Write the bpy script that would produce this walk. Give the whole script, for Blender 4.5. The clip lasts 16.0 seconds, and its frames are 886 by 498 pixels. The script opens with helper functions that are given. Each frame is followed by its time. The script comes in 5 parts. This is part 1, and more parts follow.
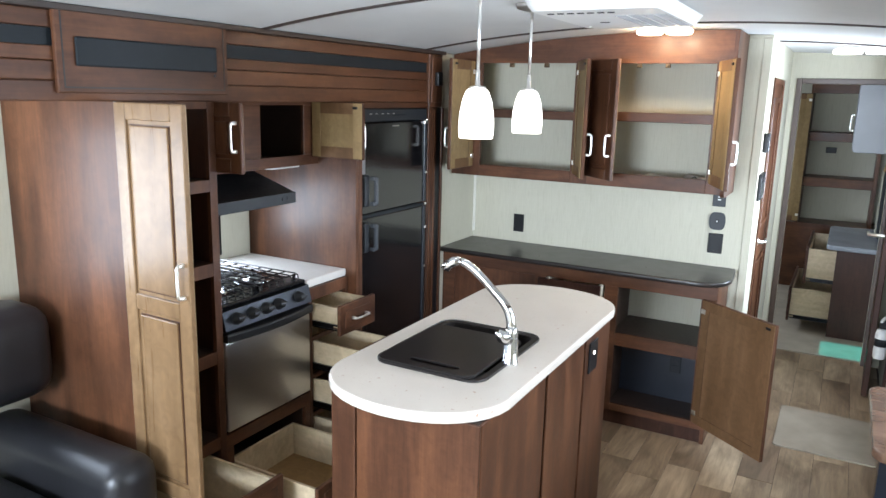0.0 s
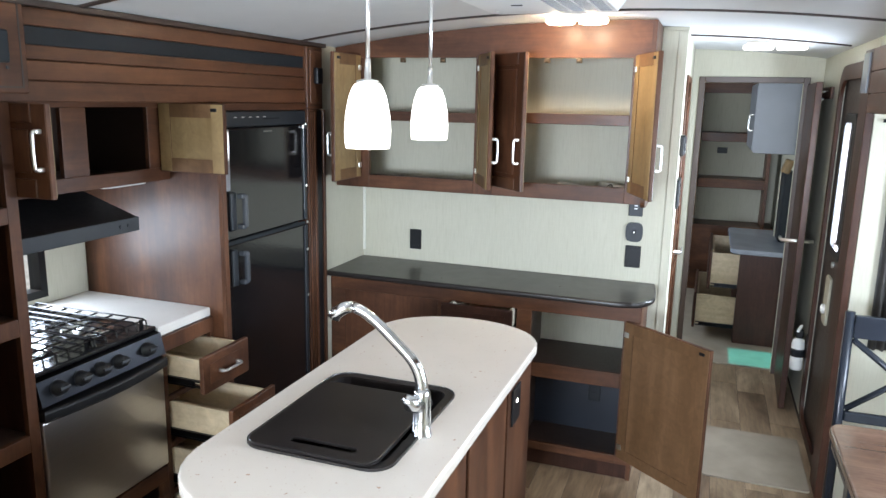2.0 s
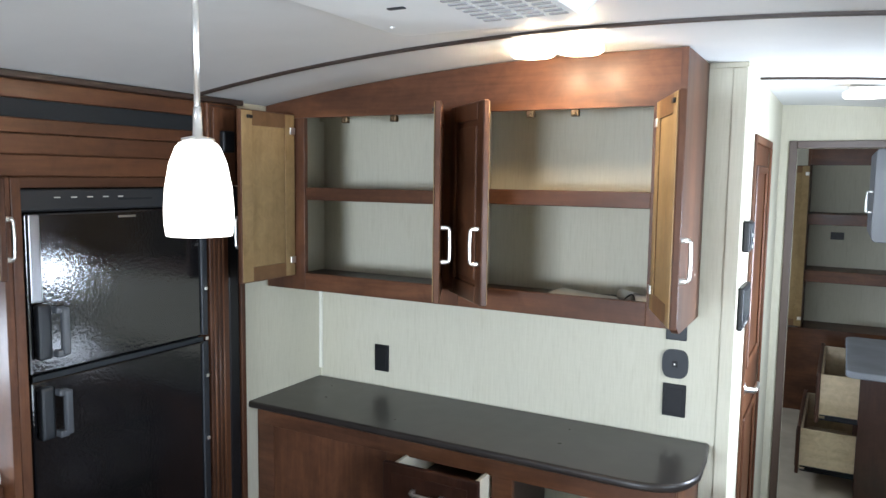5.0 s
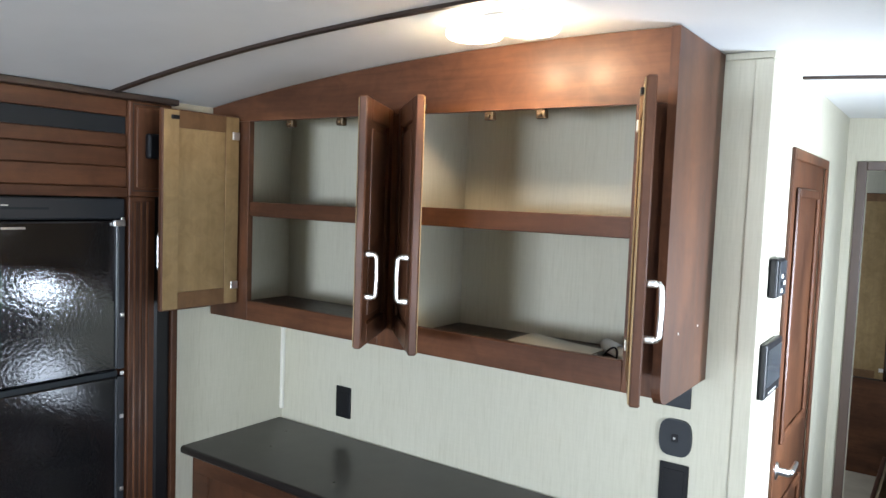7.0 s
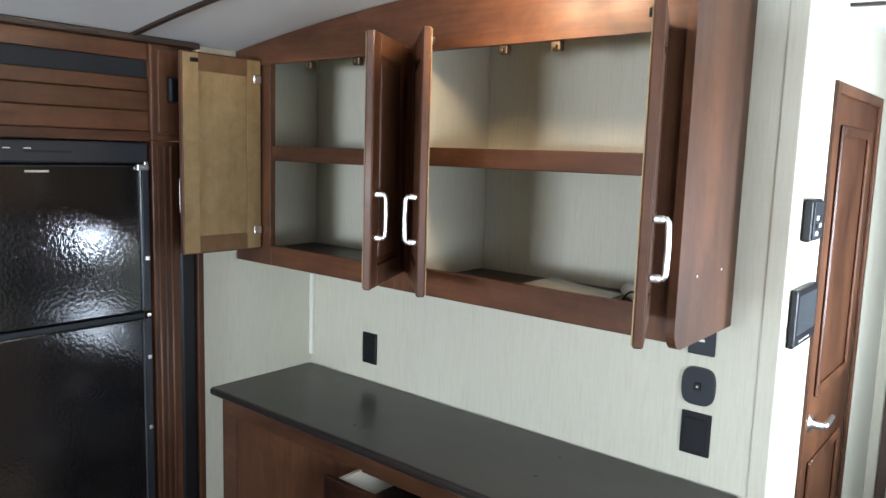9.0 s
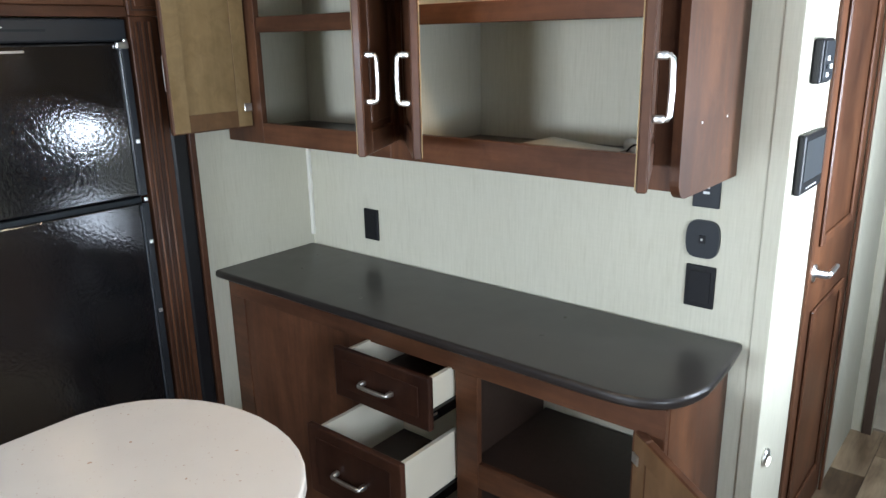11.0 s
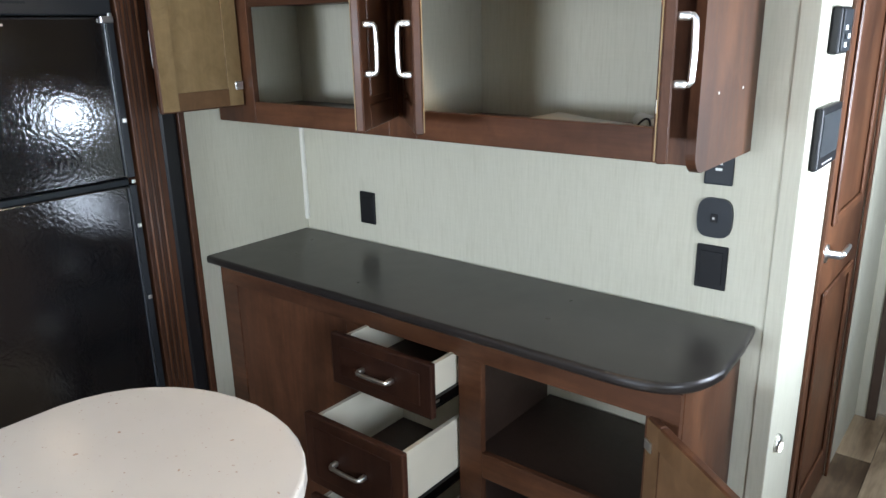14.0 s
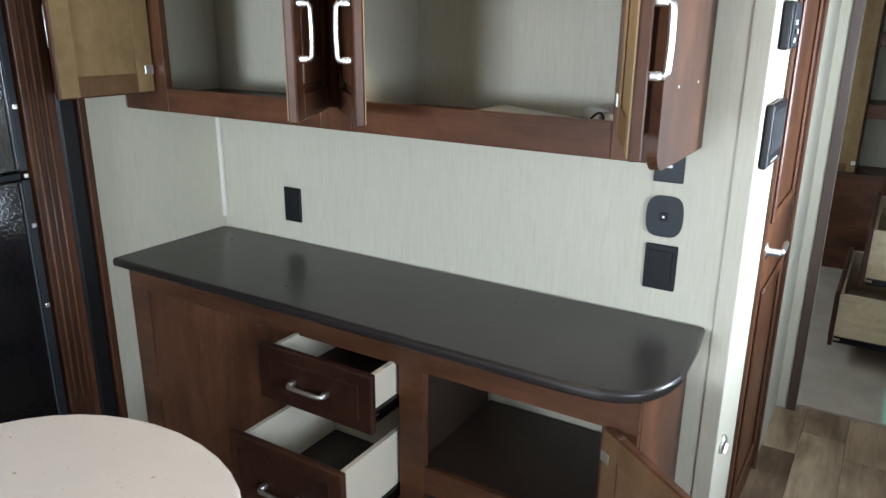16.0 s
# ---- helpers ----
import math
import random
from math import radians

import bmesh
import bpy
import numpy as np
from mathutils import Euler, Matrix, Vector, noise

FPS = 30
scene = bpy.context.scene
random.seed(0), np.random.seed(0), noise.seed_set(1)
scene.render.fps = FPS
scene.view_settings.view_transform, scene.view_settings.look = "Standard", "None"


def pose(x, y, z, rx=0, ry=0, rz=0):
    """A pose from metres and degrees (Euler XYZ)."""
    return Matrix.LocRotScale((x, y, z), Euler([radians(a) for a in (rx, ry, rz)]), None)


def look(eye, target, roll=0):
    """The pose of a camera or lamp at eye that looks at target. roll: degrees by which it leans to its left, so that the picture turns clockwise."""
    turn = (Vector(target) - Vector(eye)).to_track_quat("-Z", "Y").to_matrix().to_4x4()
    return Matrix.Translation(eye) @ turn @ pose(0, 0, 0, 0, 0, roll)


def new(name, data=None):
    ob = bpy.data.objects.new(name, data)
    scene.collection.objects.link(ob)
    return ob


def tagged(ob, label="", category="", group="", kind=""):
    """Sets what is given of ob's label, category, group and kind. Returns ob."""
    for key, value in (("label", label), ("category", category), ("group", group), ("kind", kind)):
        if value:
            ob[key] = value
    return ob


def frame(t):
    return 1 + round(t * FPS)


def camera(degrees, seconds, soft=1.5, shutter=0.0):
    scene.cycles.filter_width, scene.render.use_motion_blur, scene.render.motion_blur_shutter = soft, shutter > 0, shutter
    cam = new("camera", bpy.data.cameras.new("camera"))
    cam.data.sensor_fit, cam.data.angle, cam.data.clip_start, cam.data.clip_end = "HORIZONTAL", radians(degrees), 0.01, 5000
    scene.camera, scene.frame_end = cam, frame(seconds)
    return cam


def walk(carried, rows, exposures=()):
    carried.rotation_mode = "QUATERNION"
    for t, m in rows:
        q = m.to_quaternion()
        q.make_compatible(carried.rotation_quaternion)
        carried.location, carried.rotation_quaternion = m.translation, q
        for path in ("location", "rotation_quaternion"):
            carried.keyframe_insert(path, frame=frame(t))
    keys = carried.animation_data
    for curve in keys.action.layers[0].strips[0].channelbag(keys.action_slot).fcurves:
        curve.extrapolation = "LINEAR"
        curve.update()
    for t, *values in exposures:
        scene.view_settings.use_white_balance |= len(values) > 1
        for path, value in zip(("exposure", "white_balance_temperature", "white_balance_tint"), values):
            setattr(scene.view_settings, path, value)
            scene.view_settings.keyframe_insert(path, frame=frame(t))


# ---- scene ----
cam = camera(62.4, 16.0)
METRES, EYE, TILT, LEAN, TURN = 2.9, 1.74, 0.0, 0.0, 28.6
ROWS = [
    (0.0, 0.0, 0.0, 0.0, 0.3, -12.03, -1.39),
    (0.5, -0.0289, 0.0306, -0.0008, -2.33, -11.56, -2.13),
    (1.0, -0.0503, 0.0702, -0.0021, -7.04, -11.67, -2.14),
    (1.5, -0.0365, 0.1232, -0.0076, -9.04, -11.77, -1.5),
    (2.0, 0.0014, 0.1877, -0.0055, -8.66, -11.63, -1.17),
    (2.5, 0.0358, 0.2422, -0.0102, -7.37, -10.94, -1.22),
    (3.0, 0.0714, 0.3147, -0.0115, -6.17, -10.35, -0.67),
    (3.5, 0.1065, 0.3743, -0.0144, -4.31, -8.89, -0.35),
    (4.0, 0.1676, 0.4281, -0.0103, -2.38, -7.38, 0.14),
    (6.5, 0.3216, 0.6394, -0.0149, 3.82, -4.56, -2.68),
    (7.0, 0.3644, 0.6785, -0.0144, 6.65, -4.11, -2.11),
    (7.5, 0.3861, 0.6993, -0.0163, 10.24, -3.65, -2.2),
    (8.0, 0.392, 0.7027, -0.0177, 11.97, -3.55, -2.29),
    (8.5, 0.3953, 0.6995, -0.0218, 12.09, -4.96, -2.3),
    (9.0, 0.3997, 0.6976, -0.0282, 11.16, -7.56, -1.75),
    (9.5, 0.4019, 0.7002, -0.0358, 11.2, -9.63, -1.16),
    (10.0, 0.4007, 0.7032, -0.0409, 11.62, -12.07, -0.35),
    (12.5, 0.4032, 0.7096, -0.0643, 9.28, -18.69, 1.8),
    (13.0, 0.4001, 0.713, -0.0663, 9.43, -18.46, 1.86),
    (13.5, 0.3951, 0.7139, -0.0648, 9.88, -17.21, 1.28),
    (14.0, 0.388, 0.7249, -0.0659, 10.02, -16.86, 1.17),
    (14.5, 0.3862, 0.7343, -0.0695, 8.62, -16.55, 0.42),
    (15.0, 0.3815, 0.7452, -0.0711, 6.26, -16.76, -0.12),
    (15.5, 0.3722, 0.7575, -0.0709, 5.03, -17.11, -0.48),
    (16.0, 0.3598, 0.7641, -0.0714, 3.33, -17.48, -0.44),
]
EXPO = [(0.0, 0.52), (4.0, 0.49), (7.0, 0.42), (9.0, 0.37), (10.0, 0.32), (12.5, 0.28), (16.0, 0.25)]
walk(cam, [(t, pose(0, 0, EYE, TILT, LEAN, TURN) @ pose(METRES * x, METRES * y, METRES * z, 90 + pitch, roll, yaw)) for t, x, y, z, yaw, pitch, roll in ROWS], EXPO)

# ---- world and light ----
SUN_EL, SUN_AZ = 62.7, 270.0
world = bpy.data.worlds.new("world")
scene.world = world
world.use_nodes = True
wn = world.node_tree.nodes
sky = wn.new("ShaderNodeTexSky")
sky.sky_type, sky.sun_disc = "NISHITA", False
sky.sun_elevation, sky.sun_rotation = radians(SUN_EL), radians(SUN_AZ)
world.node_tree.links.new(sky.outputs[0], wn["Background"].inputs[0])
wn["Background"].inputs[1].default_value = 0.12

sun = new("sun", bpy.data.lights.new("sun", "SUN"))
sun.data.energy, sun.data.angle, sun.data.color = 5.0, radians(0.5), (1.0, 0.95, 0.88)
az, el = radians(SUN_AZ), radians(SUN_EL)
sun.matrix_basis = look(Vector((math.sin(az) * math.cos(el), math.cos(az) * math.cos(el), math.sin(el))) * 20, (0, 0, 0))


def window_light(name, eye, target, wide, high, watts, colour=(0.80, 0.93, 1.11)):
    """Area lamp: sky light that enters by a window, and the added bedroom fill."""
    ob = new(name, bpy.data.lights.new(name, "AREA"))
    ob.data.shape, ob.data.size, ob.data.size_y = "RECTANGLE", wide, high
    ob.data.energy, ob.data.color = watts, colour
    ob.matrix_basis = look(eye, target)
    return ob


window_light("door_window_light", (0.380, 4.405, 1.35), (-1, 4.405, 1.35), 0.23, 0.58, 28)
window_light("dinette_window_light", (1.20, 2.45, 1.30), (-1, 2.45, 1.30), 1.24, 0.56, 43)
window_light("rear_window_light", (-0.8, -2.36, 1.42), (-0.8, 0, 1.42), 1.44, 0.64, 180)
window_light("lounge_window_light", (-2.60, 0.71, 1.275), (0, 0.71, 1.275), 1.06, 0.58, 19)
window_light("cooker_window_light", (-2.60, 2.257, 1.11), (0, 2.257, 1.11), 0.48, 0.23, 7.0)
# fill lamp added before a solid wall to brighten dresser and drawers
window_light("bedroom_fill_light", (-1.95, 6.6, 1.30), (0, 6.6, 0.9), 1.0, 0.5, 17)


for i, bx in enumerate((-0.875, -0.750)):
    bulb = new("ceiling_bulb", bpy.data.lights.new("ceiling_bulb", "POINT"))
    bulb.data.energy, bulb.data.color, bulb.data.shadow_soft_size = 3.2, (1.0, 0.76, 0.50), 0.026
    bulb.matrix_basis = Matrix.Translation((bx, 3.555, 2.014))


# ---- building helpers ----
def at_world(ob):
    m = ob.matrix_basis.copy()
    while ob.parent:
        ob = ob.parent
        m = ob.matrix_basis @ m
    return m


def thing(name, x, y, z, label="", category="", group="", kind=""):
    ob = new(name)
    ob.empty_display_size = 0.05
    ob.matrix_basis = Matrix.Translation((x, y, z))
    return tagged(ob, label, category, group, kind)


def mesh_of(name, bm, material, smooth=False):
    me = bpy.data.meshes.new(name)
    bmesh.ops.recalc_face_normals(bm, faces=bm.faces)
    bm.to_mesh(me)
    bm.free()
    if material:
        me.materials.append(material)
    for p in me.polygons:
        p.use_smooth = smooth
    return me


def part(name, bm, material, parent, label="", smooth=False):
    """One mesh, given in world metres, under a thing or a part."""
    bm.transform(at_world(parent).inverted())
    ob = new(name, mesh_of(name, bm, material, smooth))
    ob.parent = parent
    if label:
        ob["label"] = label
    return ob


def solo(name, bm, material, label="", category="", group="", kind="", smooth=False):
    """A thing of one mesh, given in world metres; its origin is put at its base."""
    lo = [min(v.co[i] for v in bm.verts) for i in range(3)]
    hi = [max(v.co[i] for v in bm.verts) for i in range(3)]
    base = Vector(((lo[0] + hi[0]) / 2, (lo[1] + hi[1]) / 2, lo[2]))
    bm.transform(Matrix.Translation(-base))
    ob = new(name, mesh_of(name, bm, material, smooth))
    ob.matrix_basis = Matrix.Translation(base)
    return tagged(ob, label, category, group, kind)


def box(x0, x1, y0, y1, z0, z1, bevel=0.0, seg=2, bm=None):
    own = bmesh.new()
    bmesh.ops.create_cube(own, size=1.0)
    own.transform(Matrix.LocRotScale(((x0 + x1) / 2, (y0 + y1) / 2, (z0 + z1) / 2), None, (abs(x1 - x0), abs(y1 - y0), abs(z1 - z0))))
    if bevel:
        b = min(bevel, abs(x1 - x0) * 0.45, abs(y1 - y0) * 0.45, abs(z1 - z0) * 0.45)
        bmesh.ops.bevel(own, geom=own.edges[:], offset=b, segments=seg, affect="EDGES", profile=0.5)
    return merge(bm, own)


def merge(bm, other, m=None):
    if m is not None:
        other.transform(m)
    if bm is None:
        return other
    me = bpy.data.meshes.new("merge")
    other.to_mesh(me)
    other.free()
    bm.from_mesh(me)
    bpy.data.meshes.remove(me)
    return bm


def turned(bm, m):
    bm.transform(m)
    return bm


def lathe(profile, segs=32, m=None):
    """A turned shape from (radius, height) pairs."""
    bm = bmesh.new()
    rings = []
    for r, h in profile:
        rings.append([bm.verts.new((r * math.cos(2 * math.pi * i / segs), r * math.sin(2 * math.pi * i / segs), h)) for i in range(segs)])
    for a, b in zip(rings, rings[1:]):
        for i in range(segs):
            bm.faces.new((a[i], a[(i + 1) % segs], b[(i + 1) % segs], b[i]))
    if profile[0][0] > 1e-4:
        bm.faces.new(rings[0][::-1])
    if profile[-1][0] > 1e-4:
        bm.faces.new(rings[-1])
    bmesh.ops.remove_doubles(bm, verts=bm.verts, dist=1e-5)
    if m is not None:
        bm.transform(m)
    return bm


def tube(points, radii, segs=14):
    """A round tube along points; radii is one number or one for each point."""
    pts = [Vector(p) for p in points]
    if not isinstance(radii, (list, tuple)):
        radii = [radii] * len(pts)
    bm = bmesh.new()
    rings, side = [], None
    for i, p in enumerate(pts):
        d = (pts[min(i + 1, len(pts) - 1)] - pts[max(i - 1, 0)]).normalized()
        if side is None:
            side = d.orthogonal().normalized()
        side = (side - d * side.dot(d)).normalized()
        up = d.cross(side)
        rings.append([bm.verts.new(p + (side * math.cos(2 * math.pi * k / segs) + up * math.sin(2 * math.pi * k / segs)) * radii[i]) for k in range(segs)])
    for a, b in zip(rings, rings[1:]):
        for k in range(segs):
            bm.faces.new((a[k], a[(k + 1) % segs], b[(k + 1) % segs], b[k]))
    bm.faces.new(rings[0][::-1])
    bm.faces.new(rings[-1])
    return bm


def bezier(p0, p1, p2, p3, n=12):
    out = []
    for i in range(n + 1):
        t = i / n
        out.append(tuple((1 - t) ** 3 * a + 3 * (1 - t) ** 2 * t * b + 3 * (1 - t) * t * t * c + t ** 3 * d for a, b, c, d in zip(p0, p1, p2, p3)))
    return out


def slab(outline, z0, z1, bevel=0.0, seg=3):
    """A flat slab with the outline (x, y) and rounded rims."""
    bm = bmesh.new()
    low = [bm.verts.new((x, y, z0)) for x, y in outline]
    face = bm.faces.new(low)
    res = bmesh.ops.extrude_face_region(bm, geom=[face])
    bmesh.ops.translate(bm, vec=(0, 0, z1 - z0), verts=[v for v in res["geom"] if isinstance(v, bmesh.types.BMVert)])
    bmesh.ops.recalc_face_normals(bm, faces=bm.faces)
    if bevel:
        edges = [e for e in bm.edges if len(e.link_faces) == 2 and abs(e.verts[0].co.z - e.verts[1].co.z) < 1e-6]
        bmesh.ops.bevel(bm, geom=edges, offset=bevel, segments=seg, affect="EDGES", profile=0.5)
    return bm


def rounded(x0, x1, y0, y1, r, n=6):
    """The outline of a rectangle with round corners."""
    out = []
    for cx, cy, a0 in ((x1 - r, y1 - r, 0), (x0 + r, y1 - r, 90), (x0 + r, y0 + r, 180), (x1 - r, y0 + r, 270)):
        for i in range(n + 1):
            a = radians(a0 + 90 * i / n)
            out.append((cx + r * math.cos(a), cy + r * math.sin(a)))
    return out


def frame_ring(w, h, border, t0, t1, bevel=0.002):
    """Four bars round a rectangle in the x-z plane, between y = t0 and t1."""
    bm = box(0, border, t0, t1, 0, h, bevel, 1)
    box(w - border, w, t0, t1, 0, h, bevel, 1, bm)
    box(border, w - border, t0, t1, 0, border, bevel, 1, bm)
    box(border, w - border, t0, t1, h - border, h, bevel, 1, bm)
    return bm


# ---- materials ----
def material(name):
    mat = bpy.data.materials.new(name)
    mat.use_nodes = True
    nt = mat.node_tree
    return mat, nt, nt.nodes["Principled BSDF"]


def coords(nt, scale, kind="Object", per_object=False):
    tc = nt.nodes.new("ShaderNodeTexCoord")
    mp = nt.nodes.new("ShaderNodeMapping")
    mp.inputs["Scale"].default_value = scale
    nt.links.new(tc.outputs[kind], mp.inputs[0])
    if per_object:
        info = nt.nodes.new("ShaderNodeObjectInfo")
        mul = nt.nodes.new("ShaderNodeMath")
        mul.operation = "MULTIPLY"
        mul.inputs[1].default_value = 37.0
        nt.links.new(info.outputs["Random"], mul.inputs[0])
        comb = nt.nodes.new("ShaderNodeCombineXYZ")
        for i in range(3):
            nt.links.new(mul.outputs[0], comb.inputs[i])
        nt.links.new(comb.outputs[0], mp.inputs["Location"])
    return mp.outputs[0]


def noise_tex(nt, vec, scale, detail=4, rough=0.55, distort=0.0):
    n = nt.nodes.new("ShaderNodeTexNoise")
    n.inputs["Scale"].default_value, n.inputs["Detail"].default_value = scale, detail
    n.inputs["Roughness"].default_value, n.inputs["Distortion"].default_value = rough, distort
    nt.links.new(vec, n.inputs["Vector"])
    return n.outputs["Fac"]


def ramp(nt, fac, stops):
    r = nt.nodes.new("ShaderNodeValToRGB")
    while len(r.color_ramp.elements) < len(stops):
        r.color_ramp.elements.new(0.5)
    for e, (p, c) in zip(r.color_ramp.elements, stops):
        e.position, e.color = p, (*c, 1)
    nt.links.new(fac, r.inputs[0])
    return r.outputs[0]


def mix(nt, a, b, fac, mode="MIX"):
    m = nt.nodes.new("ShaderNodeMix")
    m.data_type, m.blend_type = "RGBA", mode
    for sock, val in ((m.inputs[0], fac), (m.inputs[6], a), (m.inputs[7], b)):
        if isinstance(val, (int, float)):
            sock.default_value = val
        elif isinstance(val, tuple):
            sock.default_value = (*val, 1)
        else:
            nt.links.new(val, sock)
    return m.outputs[2]


def bump(nt, bsdf, fac, strength, distance=0.002):
    b = nt.nodes.new("ShaderNodeBump")
    b.inputs["Strength"].default_value, b.inputs["Distance"].default_value = strength, distance
    nt.links.new(fac, b.inputs["Height"])
    nt.links.new(b.outputs[0], bsdf.inputs["Normal"])


def to_range(nt, fac, lo, hi):
    m = nt.nodes.new("ShaderNodeMapRange")
    m.inputs["To Min"].default_value, m.inputs["To Max"].default_value = lo, hi
    nt.links.new(fac, m.inputs["Value"])
    return m.outputs[0]


def wood(name, dark, mid, light, along="z", rough=(0.36, 0.50), grain=1.0, coat=0.0, depth=0.75):
    mat, nt, b = material(name)
    s = {"x": (0.07, 1, 1), "y": (1, 0.07, 1), "z": (1, 1, 0.07)}[along]
    v = coords(nt, s, per_object=True)
    fine = noise_tex(nt, v, 70 * grain, 6, 0.62, 0.4)
    v2 = coords(nt, {"x": (0.25, 1, 1), "y": (1, 0.25, 1), "z": (1, 1, 0.25)}[along], per_object=True)
    broad = noise_tex(nt, v2, 7, 3, 0.5, 0.6)
    c = ramp(nt, broad, [(0.29, dark), (0.5, mid), (0.71, light)])
    g = ramp(nt, fine, [(0.3, (0.62, 0.6, 0.58)), (0.62, (1, 1, 1))])
    fig = noise_tex(nt, coords(nt, (1, 1, 1), per_object=True), 19, 4, 0.6, 1.2)
    c = mix(nt, c, ramp(nt, fig, [(0.3, (0.74, 0.71, 0.68)), (0.55, (1, 1, 1)), (0.75, (1.22, 1.2, 1.15))]), 0.6, "MULTIPLY")
    nt.links.new(mix(nt, c, g, depth, "MULTIPLY"), b.inputs["Base Color"])
    b.inputs["Specular IOR Level"].default_value = 0.27
    nt.links.new(to_range(nt, fine, *rough), b.inputs["Roughness"])
    b.inputs["Coat Weight"].default_value, b.inputs["Coat Roughness"].default_value = coat, 0.14
    bump(nt, b, fine, 0.12, 0.0006)
    return mat


def plain(name, colour, rough=0.4, metal=0.0, vary=0.12, grain=60, relief=0.05, spec=0.5, coat=0.0):
    mat, nt, b = material(name)
    v = coords(nt, (1, 1, 1))
    n1, n2 = noise_tex(nt, v, grain, 4), noise_tex(nt, v, 5, 3)
    lo = tuple(c * (1 - vary) for c in colour)
    hi = tuple(min(1, c * (1 + vary)) for c in colour)
    c = ramp(nt, n2, [(0.3, lo), (0.7, hi)])
    nt.links.new(c, b.inputs["Base Color"])
    nt.links.new(to_range(nt, n1, max(0.02, rough * 0.8), min(1, rough * 1.2)), b.inputs["Roughness"])
    b.inputs["Metallic"].default_value, b.inputs["Specular IOR Level"].default_value = metal, spec
    b.inputs["Coat Weight"].default_value = coat
    if relief:
        bump(nt, b, n1, relief, 0.001)
    return mat


def glow(name, colour, strength):
    mat, nt, b = material(name)
    b.inputs["Base Color"].default_value = (0.9, 0.9, 0.88, 1)
    b.inputs["Roughness"].default_value = 0.25
    b.inputs["Emission Color"].default_value = (*colour, 1)
    b.inputs["Emission Strength"].default_value = strength
    return mat


def wallpaper():
    mat, nt, b = material("linen_wallpaper")
    fib = noise_tex(nt, coords(nt, (1, 1, 0.06)), 240, 4, 0.6)
    weft = noise_tex(nt, coords(nt, (0.06, 0.06, 1)), 300, 3, 0.6)
    slub = noise_tex(nt, coords(nt, (1, 1, 0.10)), 62, 3, 0.55)
    broad = noise_tex(nt, coords(nt, (1, 1, 0.4)), 2.2, 3)
    c = ramp(nt, fib, [(0.25, (0.515, 0.490, 0.385)), (0.5, (0.555, 0.530, 0.425)), (0.8, (0.590, 0.565, 0.460))])
    c = mix(nt, c, ramp(nt, weft, [(0.3, (0.93, 0.93, 0.92)), (0.7, (1, 1, 1))]), 0.5, "MULTIPLY")
    c = mix(nt, c, ramp(nt, slub, [(0.28, (0.90, 0.89, 0.86)), (0.42, (1, 1, 1)), (0.72, (1, 1, 1)), (0.80, (1.06, 1.06, 1.05))]), 0.7, "MULTIPLY")
    c = mix(nt, c, ramp(nt, broad, [(0.3, (0.94, 0.935, 0.92)), (0.7, (1, 1, 1))]), 1.0, "MULTIPLY")
    nt.links.new(c, b.inputs["Base Color"])
    b.inputs["Roughness"].default_value = 0.6
    b.inputs["Specular IOR Level"].default_value = 0.3
    bump(nt, b, fib, 0.06, 0.0004)
    return mat


def speckled(name, base, specks, rough, scale=220, cut=0.72):
    mat, nt, b = material(name)
    v = coords(nt, (1, 1, 1))
    n = noise_tex(nt, v, scale, 2, 0.5)
    n2 = noise_tex(nt, v, scale * 0.37, 2, 0.5)
    broad = noise_tex(nt, v, 4, 4)
    c = ramp(nt, broad, [(0.3, tuple(k * 0.93 for k in base)), (0.7, base)])
    f1 = ramp(nt, n, [(cut - 0.02, (0, 0, 0)), (cut + 0.02, (1, 1, 1))])
    f2 = ramp(nt, n2, [(cut - 0.01, (0, 0, 0)), (cut + 0.02, (1, 1, 1))])
    c = mix(nt, c, specks, f1)
    c = mix(nt, c, specks, f2)
    nt.links.new(c, b.inputs["Base Color"])
    nt.links.new(to_range(nt, noise_tex(nt, v, 9, 5), rough * 0.8, rough * 1.3), b.inputs["Roughness"])
    return mat


def plank_material():
    mat, nt, b = material("vinyl_plank")
    info = nt.nodes.new("ShaderNodeObjectInfo")
    v = coords(nt, (1, 0.08, 1), per_object=True)
    fine = noise_tex(nt, v, 55, 6, 0.65, 0.5)
    blotch = noise_tex(nt, coords(nt, (1, 0.3, 1), per_object=True), 6, 4, 0.6, 0.8)
    tone = ramp(nt, info.outputs["Random"], [(0.0, (0.21, 0.145, 0.092)), (0.3, (0.33, 0.24, 0.155)), (0.6, (0.45, 0.345, 0.235)), (0.8, (0.38, 0.28, 0.185)), (1.0, (0.25, 0.175, 0.115))])
    c = mix(nt, tone, ramp(nt, blotch, [(0.32, (0.42, 0.36, 0.31)), (0.5, (0.85, 0.82, 0.78)), (0.64, (1.15, 1.12, 1.08))]), 0.95, "MULTIPLY")
    c = mix(nt, c, ramp(nt, fine, [(0.3, (0.55, 0.52, 0.49)), (0.6, (1, 1, 1))]), 0.8, "MULTIPLY")
    nt.links.new(c, b.inputs["Base Color"])
    nt.links.new(to_range(nt, fine, 0.32, 0.48), b.inputs["Roughness"])
    bump(nt, b, fine, 0.12, 0.0008)
    return mat


